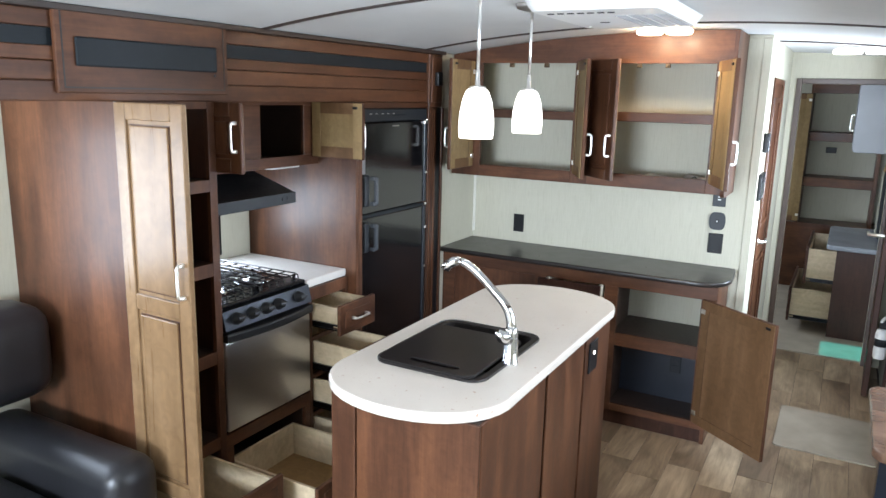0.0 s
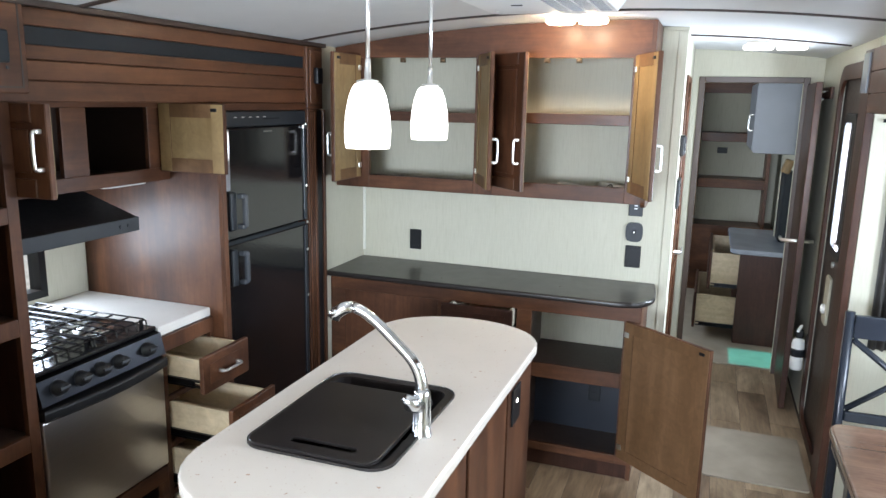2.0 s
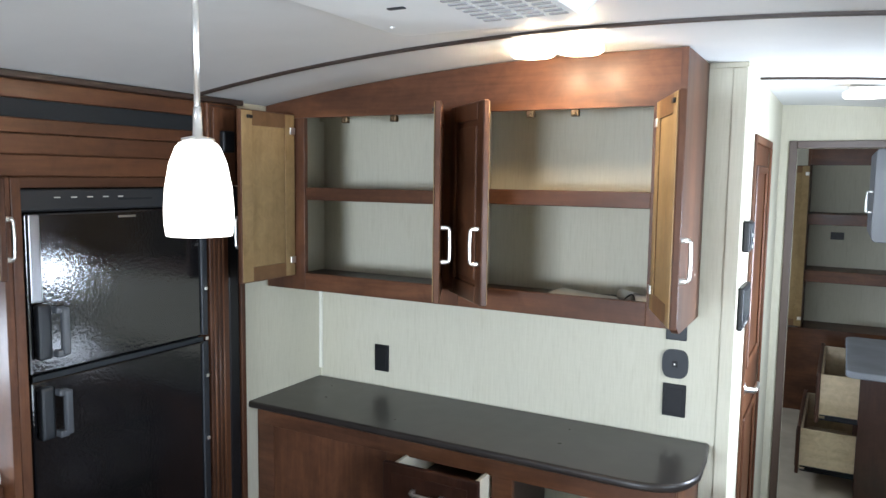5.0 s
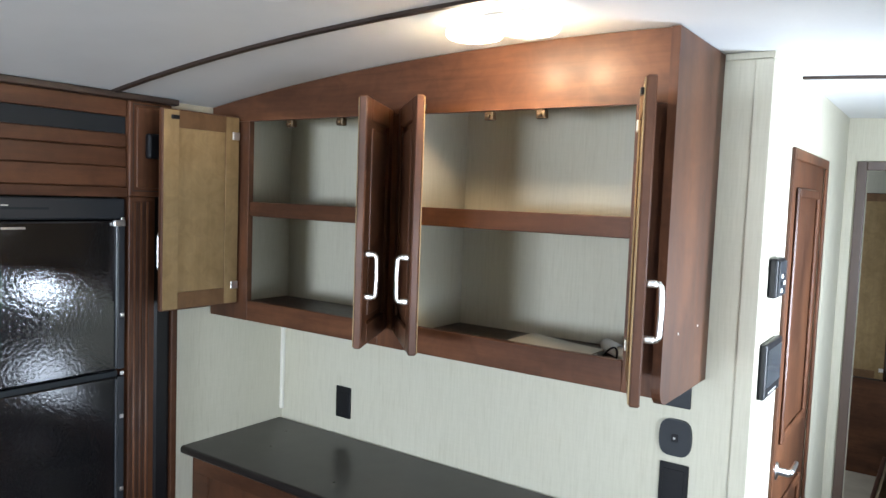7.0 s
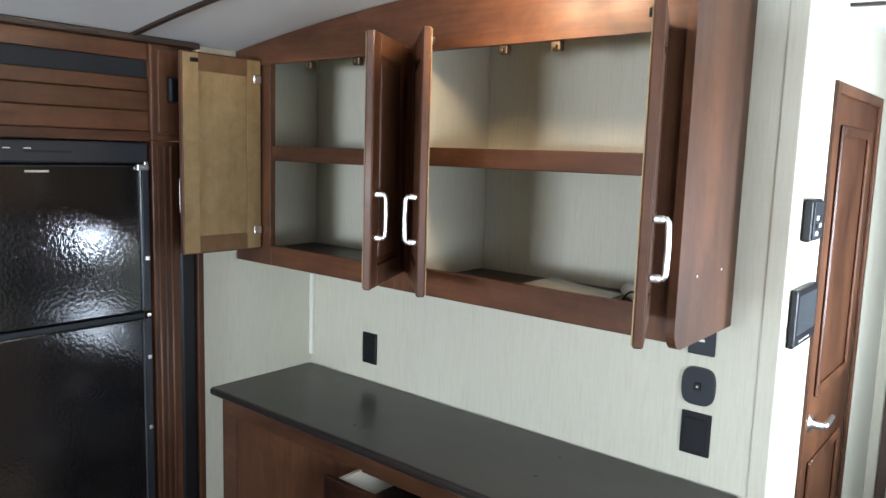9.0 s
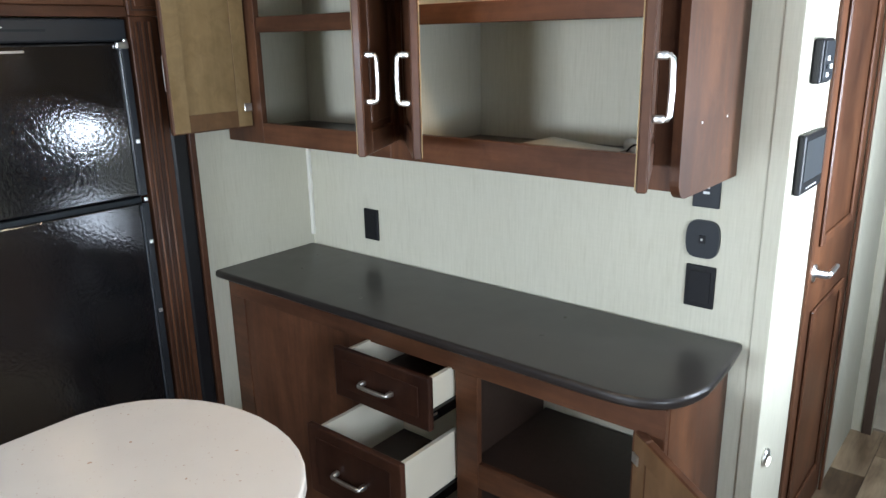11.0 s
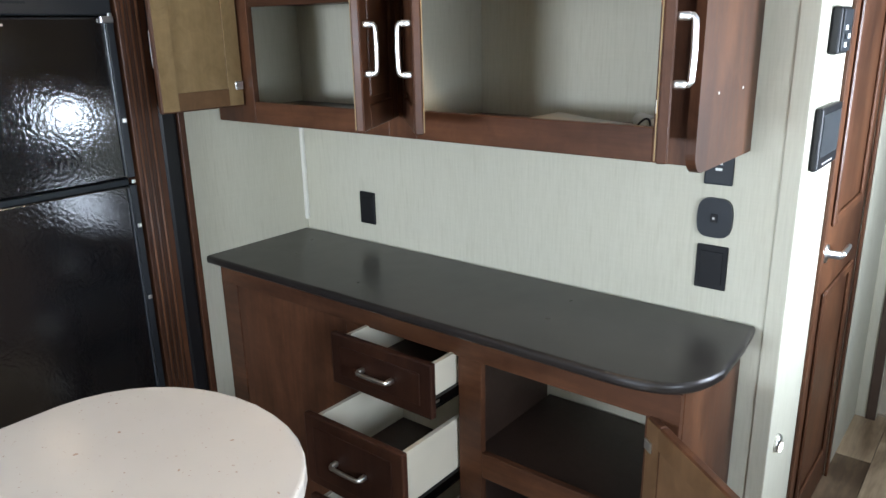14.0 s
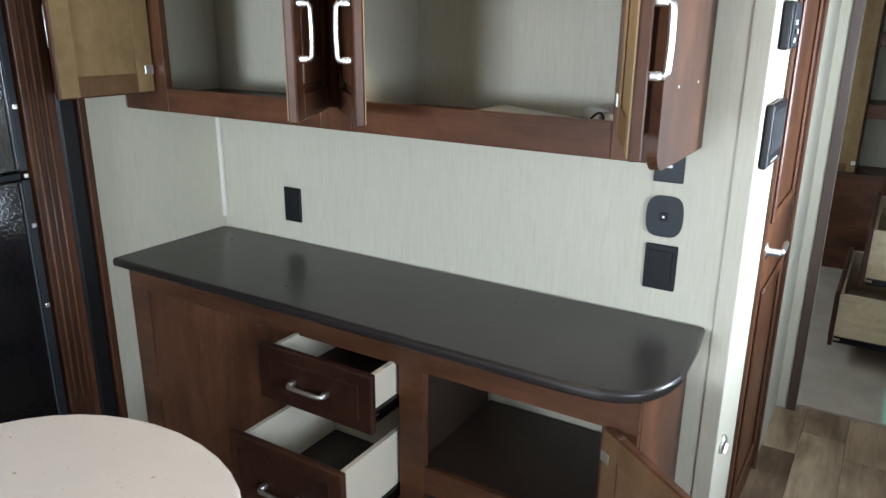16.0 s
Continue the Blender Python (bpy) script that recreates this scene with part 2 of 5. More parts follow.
def textured_gloss(name, colour, rough, scale, strength):
    mat, nt, b = material(name)
    v = coords(nt, (1, 1, 1))
    n = noise_tex(nt, v, scale, 3, 0.5)
    nt.links.new(ramp(nt, noise_tex(nt, v, 6, 3), [(0.3, tuple(c * 0.8 for c in colour)), (0.7, colour)]), b.inputs["Base Color"])
    b.inputs["Roughness"].default_value = rough
    b.inputs["Specular IOR Level"].default_value = 0.85
    b.inputs["Coat Weight"].default_value, b.inputs["Coat Roughness"].default_value = 0.35, 0.12
    bump(nt, b, n, strength, 0.001)
    return mat


def brushed(name, colour, rough, along=(1, 1, 0.03)):
    mat, nt, b = material(name)
    n = noise_tex(nt, coords(nt, along), 300, 4)
    nt.links.new(ramp(nt, n, [(0.3, tuple(c * 0.93 for c in colour)), (0.7, colour)]), b.inputs["Base Color"])
    b.inputs["Metallic"].default_value = 1.0
    nt.links.new(to_range(nt, n, rough * 0.8, rough * 1.25), b.inputs["Roughness"])
    return mat


def glass_material():
    mat, nt, b = material("window_glass")
    b.inputs["Base Color"].default_value = (0.95, 0.98, 0.97, 1)
    b.inputs["Roughness"].default_value = 0.02
    b.inputs["Transmission Weight"].default_value = 1.0
    b.inputs["IOR"].default_value = 1.1
    return mat


def tinted_pane():
    """Clear coloured sheet that lets daylight through and tints the sun patch on the floor."""
    mat, nt, b = material("teal_tinted_plastic")
    clear = nt.nodes.new("ShaderNodeBsdfTransparent")
    clear.inputs[0].default_value = (0.12, 0.86, 0.90, 1)
    both = nt.nodes.new("ShaderNodeMixShader")
    both.inputs[0].default_value = 0.12
    b.inputs["Base Color"].default_value, b.inputs["Roughness"].default_value = (0.2, 0.5, 0.42, 1), 0.2
    nt.links.new(clear.outputs[0], both.inputs[1])
    nt.links.new(b.outputs[0], both.inputs[2])
    nt.links.new(both.outputs[0], nt.nodes["Material Output"].inputs[0])
    return mat


M_TINT = tinted_pane()
DK, MD, LT = (0.052, 0.0208, 0.0108), (0.091, 0.0372, 0.0186), (0.148, 0.0605, 0.0285)
M_WOOD = wood("cherry_wood_upright", DK, MD, LT, "z", coat=0.04)
M_WOOD_X = wood("cherry_wood_across", DK, MD, LT, "x", coat=0.04)
M_WOOD_Y = wood("cherry_wood_along", DK, MD, LT, "y", coat=0.04)
M_DARK = wood("dark_cherry_wood", (0.035, 0.014, 0.009), (0.055, 0.022, 0.013), (0.075, 0.03, 0.017), "z")
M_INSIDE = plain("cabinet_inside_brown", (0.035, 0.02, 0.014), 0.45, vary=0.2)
M_BACK = wood("bare_maple", (0.225, 0.145, 0.064), (0.285, 0.190, 0.088), (0.35, 0.24, 0.118), "z", (0.4, 0.55), 0.6, depth=0.35)
M_BROWNBACK = wood("brown_maple_back", (0.125, 0.066, 0.030), (0.155, 0.084, 0.040), (0.19, 0.106, 0.053), "z", (0.38, 0.5), 0.6, depth=0.3)
M_BACK_X = wood("bare_maple_across", (0.22, 0.125, 0.05), (0.27, 0.16, 0.066), (0.32, 0.20, 0.09), "x", (0.4, 0.55), 0.6, depth=0.35)
M_TAN = wood("tan_maple_door", (0.15, 0.088, 0.042), (0.20, 0.12, 0.06), (0.25, 0.155, 0.082), "z", (0.24, 0.34), 0.6, depth=0.35)
M_DRAWER = wood("pale_drawer_board", (0.52, 0.41, 0.26), (0.60, 0.48, 0.32), (0.66, 0.54, 0.38), "x", (0.4, 0.55), 0.5, depth=0.35)
M_WHITE_BOARD = plain("cream_drawer_board", (0.64, 0.585, 0.465), 0.5, vary=0.05, grain=180)
M_PAPER = wallpaper()
M_CEIL = plain("ceiling_white", (0.66, 0.67, 0.665), 0.5, vary=0.03, grain=120, relief=0.04)
M_WHITE = plain("white_plastic", (0.80, 0.80, 0.78), 0.35, vary=0.03)
M_BLACK = plain("black_plastic", (0.008, 0.008, 0.009), 0.42, vary=0.2, spec=0.3)
M_ENAMEL = plain("black_enamel", (0.010, 0.010, 0.011), 0.14, vary=0.15, relief=0)
M_CHAR = plain("charcoal_plastic", (0.019, 0.022, 0.026), 0.42, vary=0.15, spec=0.35)
M_EDGE = plain("grey_metal_edge", (0.34, 0.35, 0.37), 0.4, 1.0, vary=0.05)
M_VENT = plain("grey_vent_plastic", (0.30, 0.30, 0.305), 0.5)
M_HANDLE = plain("grey_satin_plastic", (0.055, 0.060, 0.068), 0.25, vary=0.1)
M_SLATE = plain("slate_panel", (0.012, 0.0155, 0.0185), 0.55, vary=0.15, spec=0.22)
M_FRIDGE = textured_gloss("textured_black_gloss", (0.008, 0.008, 0.009), 0.09, 105, 0.5)
M_STEEL = brushed("stainless_steel", (0.62, 0.61, 0.60), 0.32, (1, 0.03, 1))
M_DARKSTEEL = brushed("dark_steel", (0.022, 0.023, 0.026), 0.30, (1, 0.03, 1))
M_CHROME = plain("chrome", (0.80, 0.81, 0.82), 0.15, 1.0, vary=0.02, relief=0)
M_NICKEL = plain("satin_nickel", (0.86, 0.85, 0.82), 0.32, 1.0, vary=0.04, relief=0.02)
M_TOP = speckled("ivory_solid_surface", (0.74, 0.67, 0.59), (0.52, 0.36, 0.27), 0.16, 135, 0.72)
M_KTOP = speckled("kitchen_white_solid_surface", (0.72, 0.69, 0.64), (0.45, 0.36, 0.28), 0.2, 150, 0.73)
M_HUTCH = plain("espresso_laminate", (0.0175, 0.0140, 0.0125), 0.30, vary=0.15, grain=14, relief=0)
M_SINK = plain("black_composite", (0.016, 0.013, 0.012), 0.3, vary=0.2, grain=300, relief=0.1)
M_CARPET = plain("beige_carpet", (0.30, 0.25, 0.19), 0.9, vary=0.15, grain=420, relief=0.6)
M_PLANK = plank_material()
M_SUBFLOOR = plain("floor_joint", (0.05, 0.035, 0.025), 0.7)
M_GLASS = glass_material()
M_SHADE = glow("lit_opal_glass", (1.0, 0.95, 0.90), 2.4)
M_DOME = glow("lit_dome_lens", (1.0, 0.86, 0.68), 11.0)
M_HALLDOME = glow("lit_hall_lens", (1.0, 0.93, 0.82), 2.2)
M_PUCK = glow("lit_step_light", (1.0, 0.97, 0.92), 6.0)
M_CURTAIN = plain("charcoal_curtain_cloth", (0.06, 0.055, 0.05), 0.85, vary=0.2, grain=300, relief=0.3)
M_LEATHER = plain("black_leather", (0.014, 0.014, 0.016), 0.38, vary=0.2, grain=160, relief=0.3)
M_CHAIRBLACK = plain("black_painted_wood", (0.016, 0.020, 0.028), 0.22, vary=0.15)
M_CUSHION = plain("cream_cushion_cloth", (0.55, 0.50, 0.44), 0.8, vary=0.08, grain=300, relief=0.3)
M_TABLE = wood("brown_table_laminate", (0.11, 0.063, 0.042), (0.145, 0.085, 0.057), (0.185, 0.112, 0.078), "x", (0.16, 0.24), coat=0.4)
M_CASING = plain("grey_brown_casing", (0.074, 0.047, 0.034), 0.4, vary=0.1)
M_GREYDOOR = plain("grey_lacquer", (0.19, 0.20, 0.225), 0.3, vary=0.05)
M_GREYTOP = plain("grey_stone_laminate", (0.27, 0.29, 0.33), 0.18, vary=0.12)
M_TRIM = plain("beige_trim", (0.42, 0.39, 0.30), 0.45, vary=0.04)
M_PALETRIM = plain("pale_corner_trim", (0.72, 0.70, 0.62), 0.4, vary=0.03)
M_DARKTRIM = plain("dark_brown_trim", (0.03, 0.018, 0.013), 0.45, vary=0.15)
M_PAPERWHITE = plain("printed_paper", (0.66, 0.65, 0.6), 0.6, vary=0.06)
M_LINE = plain("inlay_line", (0.018, 0.012, 0.01), 0.5)
M_SCREEN = plain("dark_screen", (0.05, 0.055, 0.06), 0.12, vary=0.1)

# ---- the large structure ----
XL, XR, YB, YF = -2.01, 0.355, -2.40, 8.0   # side walls, rear and front wall
SXL, SXR = -2.62, 1.25                      # backs of the two slide-outs
HY = 4.075                                   # the hutch wall
HX = -0.392                                  # the hall side of the bathroom wall


def ceil_z(x):
    return 2.066 - 0.060 * (x + 0.66) ** 2


def wall(name, *boxes, mat=None):
    bm = None
    for b in boxes:
        bm = box(*b, bm=bm)
    return solo(name, bm, mat or M_PAPER, kind="structure", label="pale grey-beige linen-look papered wall", category="wall")


# ground outside, one sheet
gm = bmesh.new()
bmesh.ops.create_grid(gm, x_segments=2, y_segments=2, size=400)
gm.transform(Matrix.Translation((0, 0, -0.9)))
solo("ground", gm, plain("yard_gravel", (0.24, 0.23, 0.21), 0.9, vary=0.2, grain=3), "grey gravel yard round the trailer", "ground", kind="structure")

fm = box(XL - 0.06, XR + 0.05, YB - 0.05, YF + 0.05, -0.06, -0.004)
box(SXL - 0.05, XL - 0.061, -1.30, 3.52, -0.06, -0.004, bm=fm)
box(XR + 0.051, SXR + 0.05, -0.60, 3.95, -0.06, -0.004, bm=fm)
floor = solo("floor", fm, M_SUBFLOOR, "brown wood-look vinyl plank floor", "floor", kind="structure")

# ceiling: a low arch from side to side
cm = bmesh.new()
NX = 28
xs = [XL - 0.06 + (XR - XL + 0.12) * i / NX for i in range(NX + 1)]
V0, V1, VY0, VY1 = 11, 15, 5.56, 5.90           # unseen roof opening, added to shape a sun patch: cells across, and its ends
ys = (YB - 0.1, VY0, VY1, YF + 0.1)
low_v = [[cm.verts.new((x, y, ceil_z(x))) for x in xs] for y in ys]
high_v = [[cm.verts.new((x, y, ceil_z(x) + 0.06)) for x in xs] for y in ys]
for j in range(3):
    for i in range(NX):
        if j == 1 and V0 <= i < V1:
            continue
        for g in (low_v, high_v):
            cm.faces.new((g[j][i], g[j][i + 1], g[j + 1][i + 1], g[j + 1][i]))
for j in range(4):
    for i in range(NX):
        if j in (0, 3) or V0 <= i < V1:
            cm.faces.new((low_v[j][i], low_v[j][i + 1], high_v[j][i + 1], high_v[j][i]))
for i in (0, NX, V0, V1):
    for j in range(3):
        if i in (0, NX) or j == 1:
            cm.faces.new((low_v[j][i], low_v[j + 1][i], high_v[j + 1][i], high_v[j][i]))
solo("ceiling", cm, M_CEIL, "white arched ceiling of smooth panels", "ceiling", kind="structure")
for y in (0.955, 2.175, 3.395, 4.460):
    pts = [(x, y, ceil_z(x) - 0.002) for x in xs[1:-1]]
    bm = bmesh.new()
    prev = None
    for x, yy, z in pts:
        ring = [bm.verts.new((x, yy + dy, z + dz)) for dy, dz in ((-0.011, 0.004), (-0.008, -0.005), (0.008, -0.005), (0.011, 0.004))]
        if prev:
            for k in range(4):
                bm.faces.new((prev[k], prev[(k + 1) % 4], ring[(k + 1) % 4], ring[k]))
        else:
            bm.faces.new(ring)
        prev = ring
    bm.faces.new(prev[::-1])
    solo("ceiling_trim", bm, M_DARKTRIM, "dark brown strip over a ceiling seam", "trim", kind="structure")
# out of view; added so that the sun throws a teal patch below
vent = thing("sun_patch_opening", (xs[V0] + xs[V1]) / 2, (VY0 + VY1) / 2, 2.09, "unseen square roof opening with a teal-tinted lid, added to cast a sun patch", "roof vent", kind="structure")
part("lid", box(xs[V0] - 0.02, xs[V1] + 0.02, VY0 - 0.02, VY1 + 0.02, 2.112, 2.116), M_TINT, vent, "teal-tinted clear lid")

# left side: slide-out shell with two windows
LW = (0.15, 1.27, 0.95, 1.60)       # lounge window: y0 y1 z0 z1
CW = (1.98, 2.535, 0.945, 1.25)       # window behind the cooker
wall("wall_left_slide",
     (SXL - 0.05, SXL, -1.25, LW[0], 0, 1.75), (SXL - 0.05, SXL, LW[0], LW[1], 0, LW[2]), (SXL - 0.05, SXL, LW[0], LW[1], LW[3], 1.75),
     (SXL - 0.05, SXL, LW[1], CW[0], 0, 1.75), (SXL - 0.05, SXL, CW[0], CW[1], 0, CW[2]), (SXL - 0.05, SXL, CW[0], CW[1], CW[3], 1.75),
     (SXL - 0.05, SXL, CW[1], 3.52, 0, 1.75), (SXL, XL - 0.01, 3.47, 3.52, 0, 1.75), (SXL, XL - 0.01, -1.30, -1.25, 0, 1.75))
solo("ceiling_left_slide", box(SXL - 0.05, XL - 0.012, -1.30, 3.52, 1.75, 1.80), M_CEIL, "white ceiling of the kitchen slide-out", "ceiling", kind="structure")
wall("wall_left", (XL - 0.06, XL, 3.60, YF, 0, 2.03), (XL - 0.06, XL, YB, -1.25, 0, 2.03), (XL - 0.06, XL - 0.002, -1.25, 3.60, 1.80, 2.0))

# right side: slide-out shell with windows
DWN = (1.80, 3.10, 1.00, 1.62)      # dinette window
wall("wall_right_slide",
     (SXR, SXR + 0.05, -0.6, DWN[0], 0, 1.75), (SXR, SXR + 0.05, DWN[0], DWN[1], 0, DWN[2]), (SXR, SXR + 0.05, DWN[0], DWN[1], DWN[3], 1.75),
     (SXR, SXR + 0.05, DWN[1], 3.95, 0, 1.75), (XR + 0.005, SXR, 3.90, 3.95, 0, 1.75), (XR + 0.005, SXR, -0.6, -0.55, 0, 1.75))
solo("ceiling_right_slide", box(XR + 0.005, SXR + 0.05, -0.6, 3.95, 1.75, 1.80), M_CEIL, "white ceiling of the dinette slide-out", "ceiling", kind="structure")
ED = (4.08, 4.745)                    # entrance door
wall("wall_right", (XR, XR + 0.05, 3.95, ED[0], 0, 2.03), (XR, XR + 0.05, ED[0], ED[1], 1.90, 2.03), (XR, XR + 0.05, ED[1], YF, 0, 2.03),
     (XR, XR + 0.05, YB, -0.55, 0, 2.03), (XR + 0.002, XR + 0.05, -0.55, 3.95, 1.80, 2.03))
RW = (-1.55, -0.05, 1.07, 1.77)      # rear window
wall("wall_rear", (XL, RW[0], YB - 0.05, YB, 0, 2.1), (RW[0], RW[1], YB - 0.05, YB, 0, RW[2]), (RW[0], RW[1], YB - 0.05, YB, RW[3], 2.1), (RW[1], XR, YB - 0.05, YB, 0, 2.1))
wall("wall_front", (XL, XR, YF, YF + 0.05, 0, 2.1))


# hutch wall, hall wall with the bathroom door, bedroom wall with its doorway
BD = (4.395, 4.97, 1.842)
wall("wall_hutch", (XL, HX - 0.032, HY, HY + 0.03, 0, 2.08))
wall("wall_hall", (HX - 0.03, HX, HY + 0.031, BD[0], 0, 2.08), (HX - 0.03, HX, BD[0], BD[1], BD[2], 2.08), (HX - 0.03, HX, BD[1], 5.50, 0, 2.08))
OP = (-0.318, 0.247, 1.858)
wall("wall_bedroom", (XL, OP[0], 5.50, 5.54, 0, 2.08), (OP[0], OP[1], 5.50, 5.54, OP[2], 2.08), (OP[1], XR, 5.50, 5.54, 0, 2.08))
solo("hall_corner_trim", box(-0.430, HX + 0.004, HY - 0.006, HY + 0.0295, 0, 2.046, 0.003), M_PAPER, "papered corner strip on the wall end", "trim", kind="structure")
solo("hall_top_trim", box(-0.497, HX + 0.006, HY - 0.009, HY + 0.0295, 2.0465, 2.062, 0.002), M_PAPER, "papered strip under the ceiling", "trim", kind="structure")
solo("hutch_corner_trim", box(XL, XL + 0.014, HY - 0.014, HY - 0.0005, 0.9, 1.285, 0.003), M_PALETRIM, "thin pale corner strip on papered walls", "trim", kind="structure")


# ---- makers of repeated parts ----
def extrude_xz(outline, y0, y1):
    bm = bmesh.new()
    a = [bm.verts.new((x, y0, z)) for x, z in outline]
    b = [bm.verts.new((x, y1, z)) for x, z in outline]
    bm.faces.new(a)
    bm.faces.new(b[::-1])
    n = len(a)
    for i in range(n):
        bm.faces.new((a[i], a[(i + 1) % n], b[(i + 1) % n], b[i]))
    return bm


def bow_handle(parent, m, length=0.10, mat=None, name="handle", fat=1.0):
    """A bow pull standing off the plane y = 0 towards -y, upright along z."""
    h, d = length / 2, 0.027
    bm = tube([(0, -d * 0.5, -h), (0, -d * 0.86, -h), (0, -d * 0.985, -h + 0.005), (0, -d, -h + 0.014), (0, -d * 1.04, 0), (0, -d, h - 0.014), (0, -d * 0.985, h - 0.005), (0, -d * 0.86, h), (0, -d * 0.5, h)], 0.0054 * fat, 10)
    for s in (-1, 1):
        merge(bm, box(-0.0065 * fat, 0.0065 * fat, -d * 0.75, 0, s * h - 0.0065, s * h + 0.0065, 0.003))
    return part(name, turned(bm, m), mat or M_NICKEL, parent, "satin nickel bow handle", smooth=True)


def cab_door(parent, w, h, m, hinge_left=True, handle_z=None, rails=(), back=None, latch=True, name="door", label="", front=None, hinges=True, shade_line=None):
    """A framed door in local x-z, outside towards -y, hinged at x = 0; mirrored when it hangs on the other side."""
    s = m if hinge_left else m @ Matrix.Diagonal((-1, 1, 1, 1))
    fm = front or M_WOOD
    e = 0.052
    bm = frame_ring(w, h, e, -0.020, -0.0012, 0.003)
    levels = [e, *rails, h - e]
    for r in rails:
        merge(bm, box(e, w - e, -0.020, -0.0012, r - 0.026, r + 0.026, 0.003))
    cuts = [e] + [v for r in rails for v in (r - 0.026, r + 0.026)] + [h - e]
    for lo, hi in zip(cuts[::2], cuts[1::2]):
        merge(bm, box(e - 0.002, w - e + 0.002, -0.0115, -0.0068, lo - 0.002, hi + 0.002))
        merge(bm, box(e + 0.016, w - e - 0.016, -0.0185, -0.0100, lo + 0.016, hi - 0.016, 0.006, 2))
    d = part(name, turned(bm, s), fm, parent, label)
    # thin dark bars paint the shade along the raised panel's edges
    if shade_line:
        for lo, hi in zip(cuts[::2], cuts[1::2]):
            g = frame_ring(w - 2 * e - 0.024, hi - lo - 0.024, 0.005, -0.0128, -0.0116, 0)
            g.transform(Matrix.Translation((e + 0.012, 0, lo + 0.012)))
            part("glaze_line", turned(g, s), shade_line, d, "dark line painted as shade round the panel")
    if back is not False:
        mb = back or M_BACK
        for x0, x1 in ((0.004, e), (w - e, w - 0.004)):
            part("back_stile", turned(box(x0, x1, -0.0010, 0.0012, 0.004, h - 0.004), s), mb, d, "bare maple back of the door")
        for z0, z1 in [(0.004, e)] + [(r - 0.026, r + 0.026) for r in rails] + [(h - e, h - 0.004)]:
            part("back_rail", turned(box(e + 0.0005, w - e - 0.0005, -0.0010, 0.0012, z0, z1), s), M_BROWNBACK, d, "darker maple rail")
        bm = None
        for lo, hi in zip(cuts[::2], cuts[1::2]):
            bm = box(e, w - e, -0.0064, -0.0035, lo, hi, bm=bm)
        part("back_panel", turned(bm, s), mb, d)
    if handle_z is not None:
        bow_handle(d, s @ Matrix.Translation((w - 0.021, -0.020, handle_z)))
    for z in (0.06, h - 0.06) if hinges else ():
        bm = box(0.004, 0.03, 0.0013, 0.006, z - 0.012, z + 0.012, 0.002)
        part("hinge", turned(bm, s), M_NICKEL, d)
    if latch:
        bm = box(w - 0.05, w - 0.025, 0.0013, 0.008, h - 0.03, h - 0.018, 0.002)
        part("catch", turned(bm, s), M_BLACK, d)
    return d


def drawer(parent, w, h, m, pull, depth=0.33, low=0.03, handle=True, box_mat=None, floor_mat=None, front_mat=None):
    """A drawer in local x-z, outside towards -y, its closed front at y = 0, pulled out by pull."""
    t, bh = 0.012, h - 0.045
    y0 = -pull
    d = part("drawer", turned(box(0, w, y0 - 0.019, y0, 0, h, 0.004), m), front_mat or M_WOOD_X, parent)
    part("drawer_front_panel", turned(box(0.035, w - 0.035, y0 - 0.0225, y0 - 0.0188, 0.03, h - 0.03, 0.003), m), front_mat or M_WOOD_X, d)
    bmat = box_mat or M_WHITE_BOARD
    for x0 in (0.018, w - 0.018 - t):
        part("drawer_side", turned(box(x0, x0 + t, y0 + 0.0003, y0 + depth, low, low + bh), m), bmat, d, "pale board drawer side")
    for ya in (y0 + depth - t, y0 + 0.0003):
        part("drawer_end", turned(box(0.018 + t, w - 0.018 - t, ya, ya + t, low, low + bh), m), bmat, d, "pale board drawer end")
    part("drawer_bottom", turned(box(0.018 + t, w - 0.018 - t, y0 + t, y0 + depth - t, low + 0.004, low + 0.010), m), floor_mat or M_INSIDE, d)
    for x0, x1 in ((0.007, 0.0175), (w - 0.0175, w - 0.007)):
        bm = box(x0, x1, y0 + 0.004, y0 + depth - 0.02, low - 0.012, low - 0.006)
        box(x0, x1, y0 + 0.004, y0 + depth - 0.02, low + 0.010, low + 0.016, bm=bm)
        box(x0 + 0.003, x1 - 0.003, y0 + 0.03, y0 + depth - 0.02, low - 0.006, low + 0.010, bm=bm)
        part("slide_rail", turned(bm, m), M_DARKSTEEL, d, "dark steel drawer slide")
    if handle:
        bow_handle(d, m @ Matrix.Translation((w / 2, y0 - 0.0225, h / 2)) @ pose(0, 0, 0, 0, 90, 0))
    return d


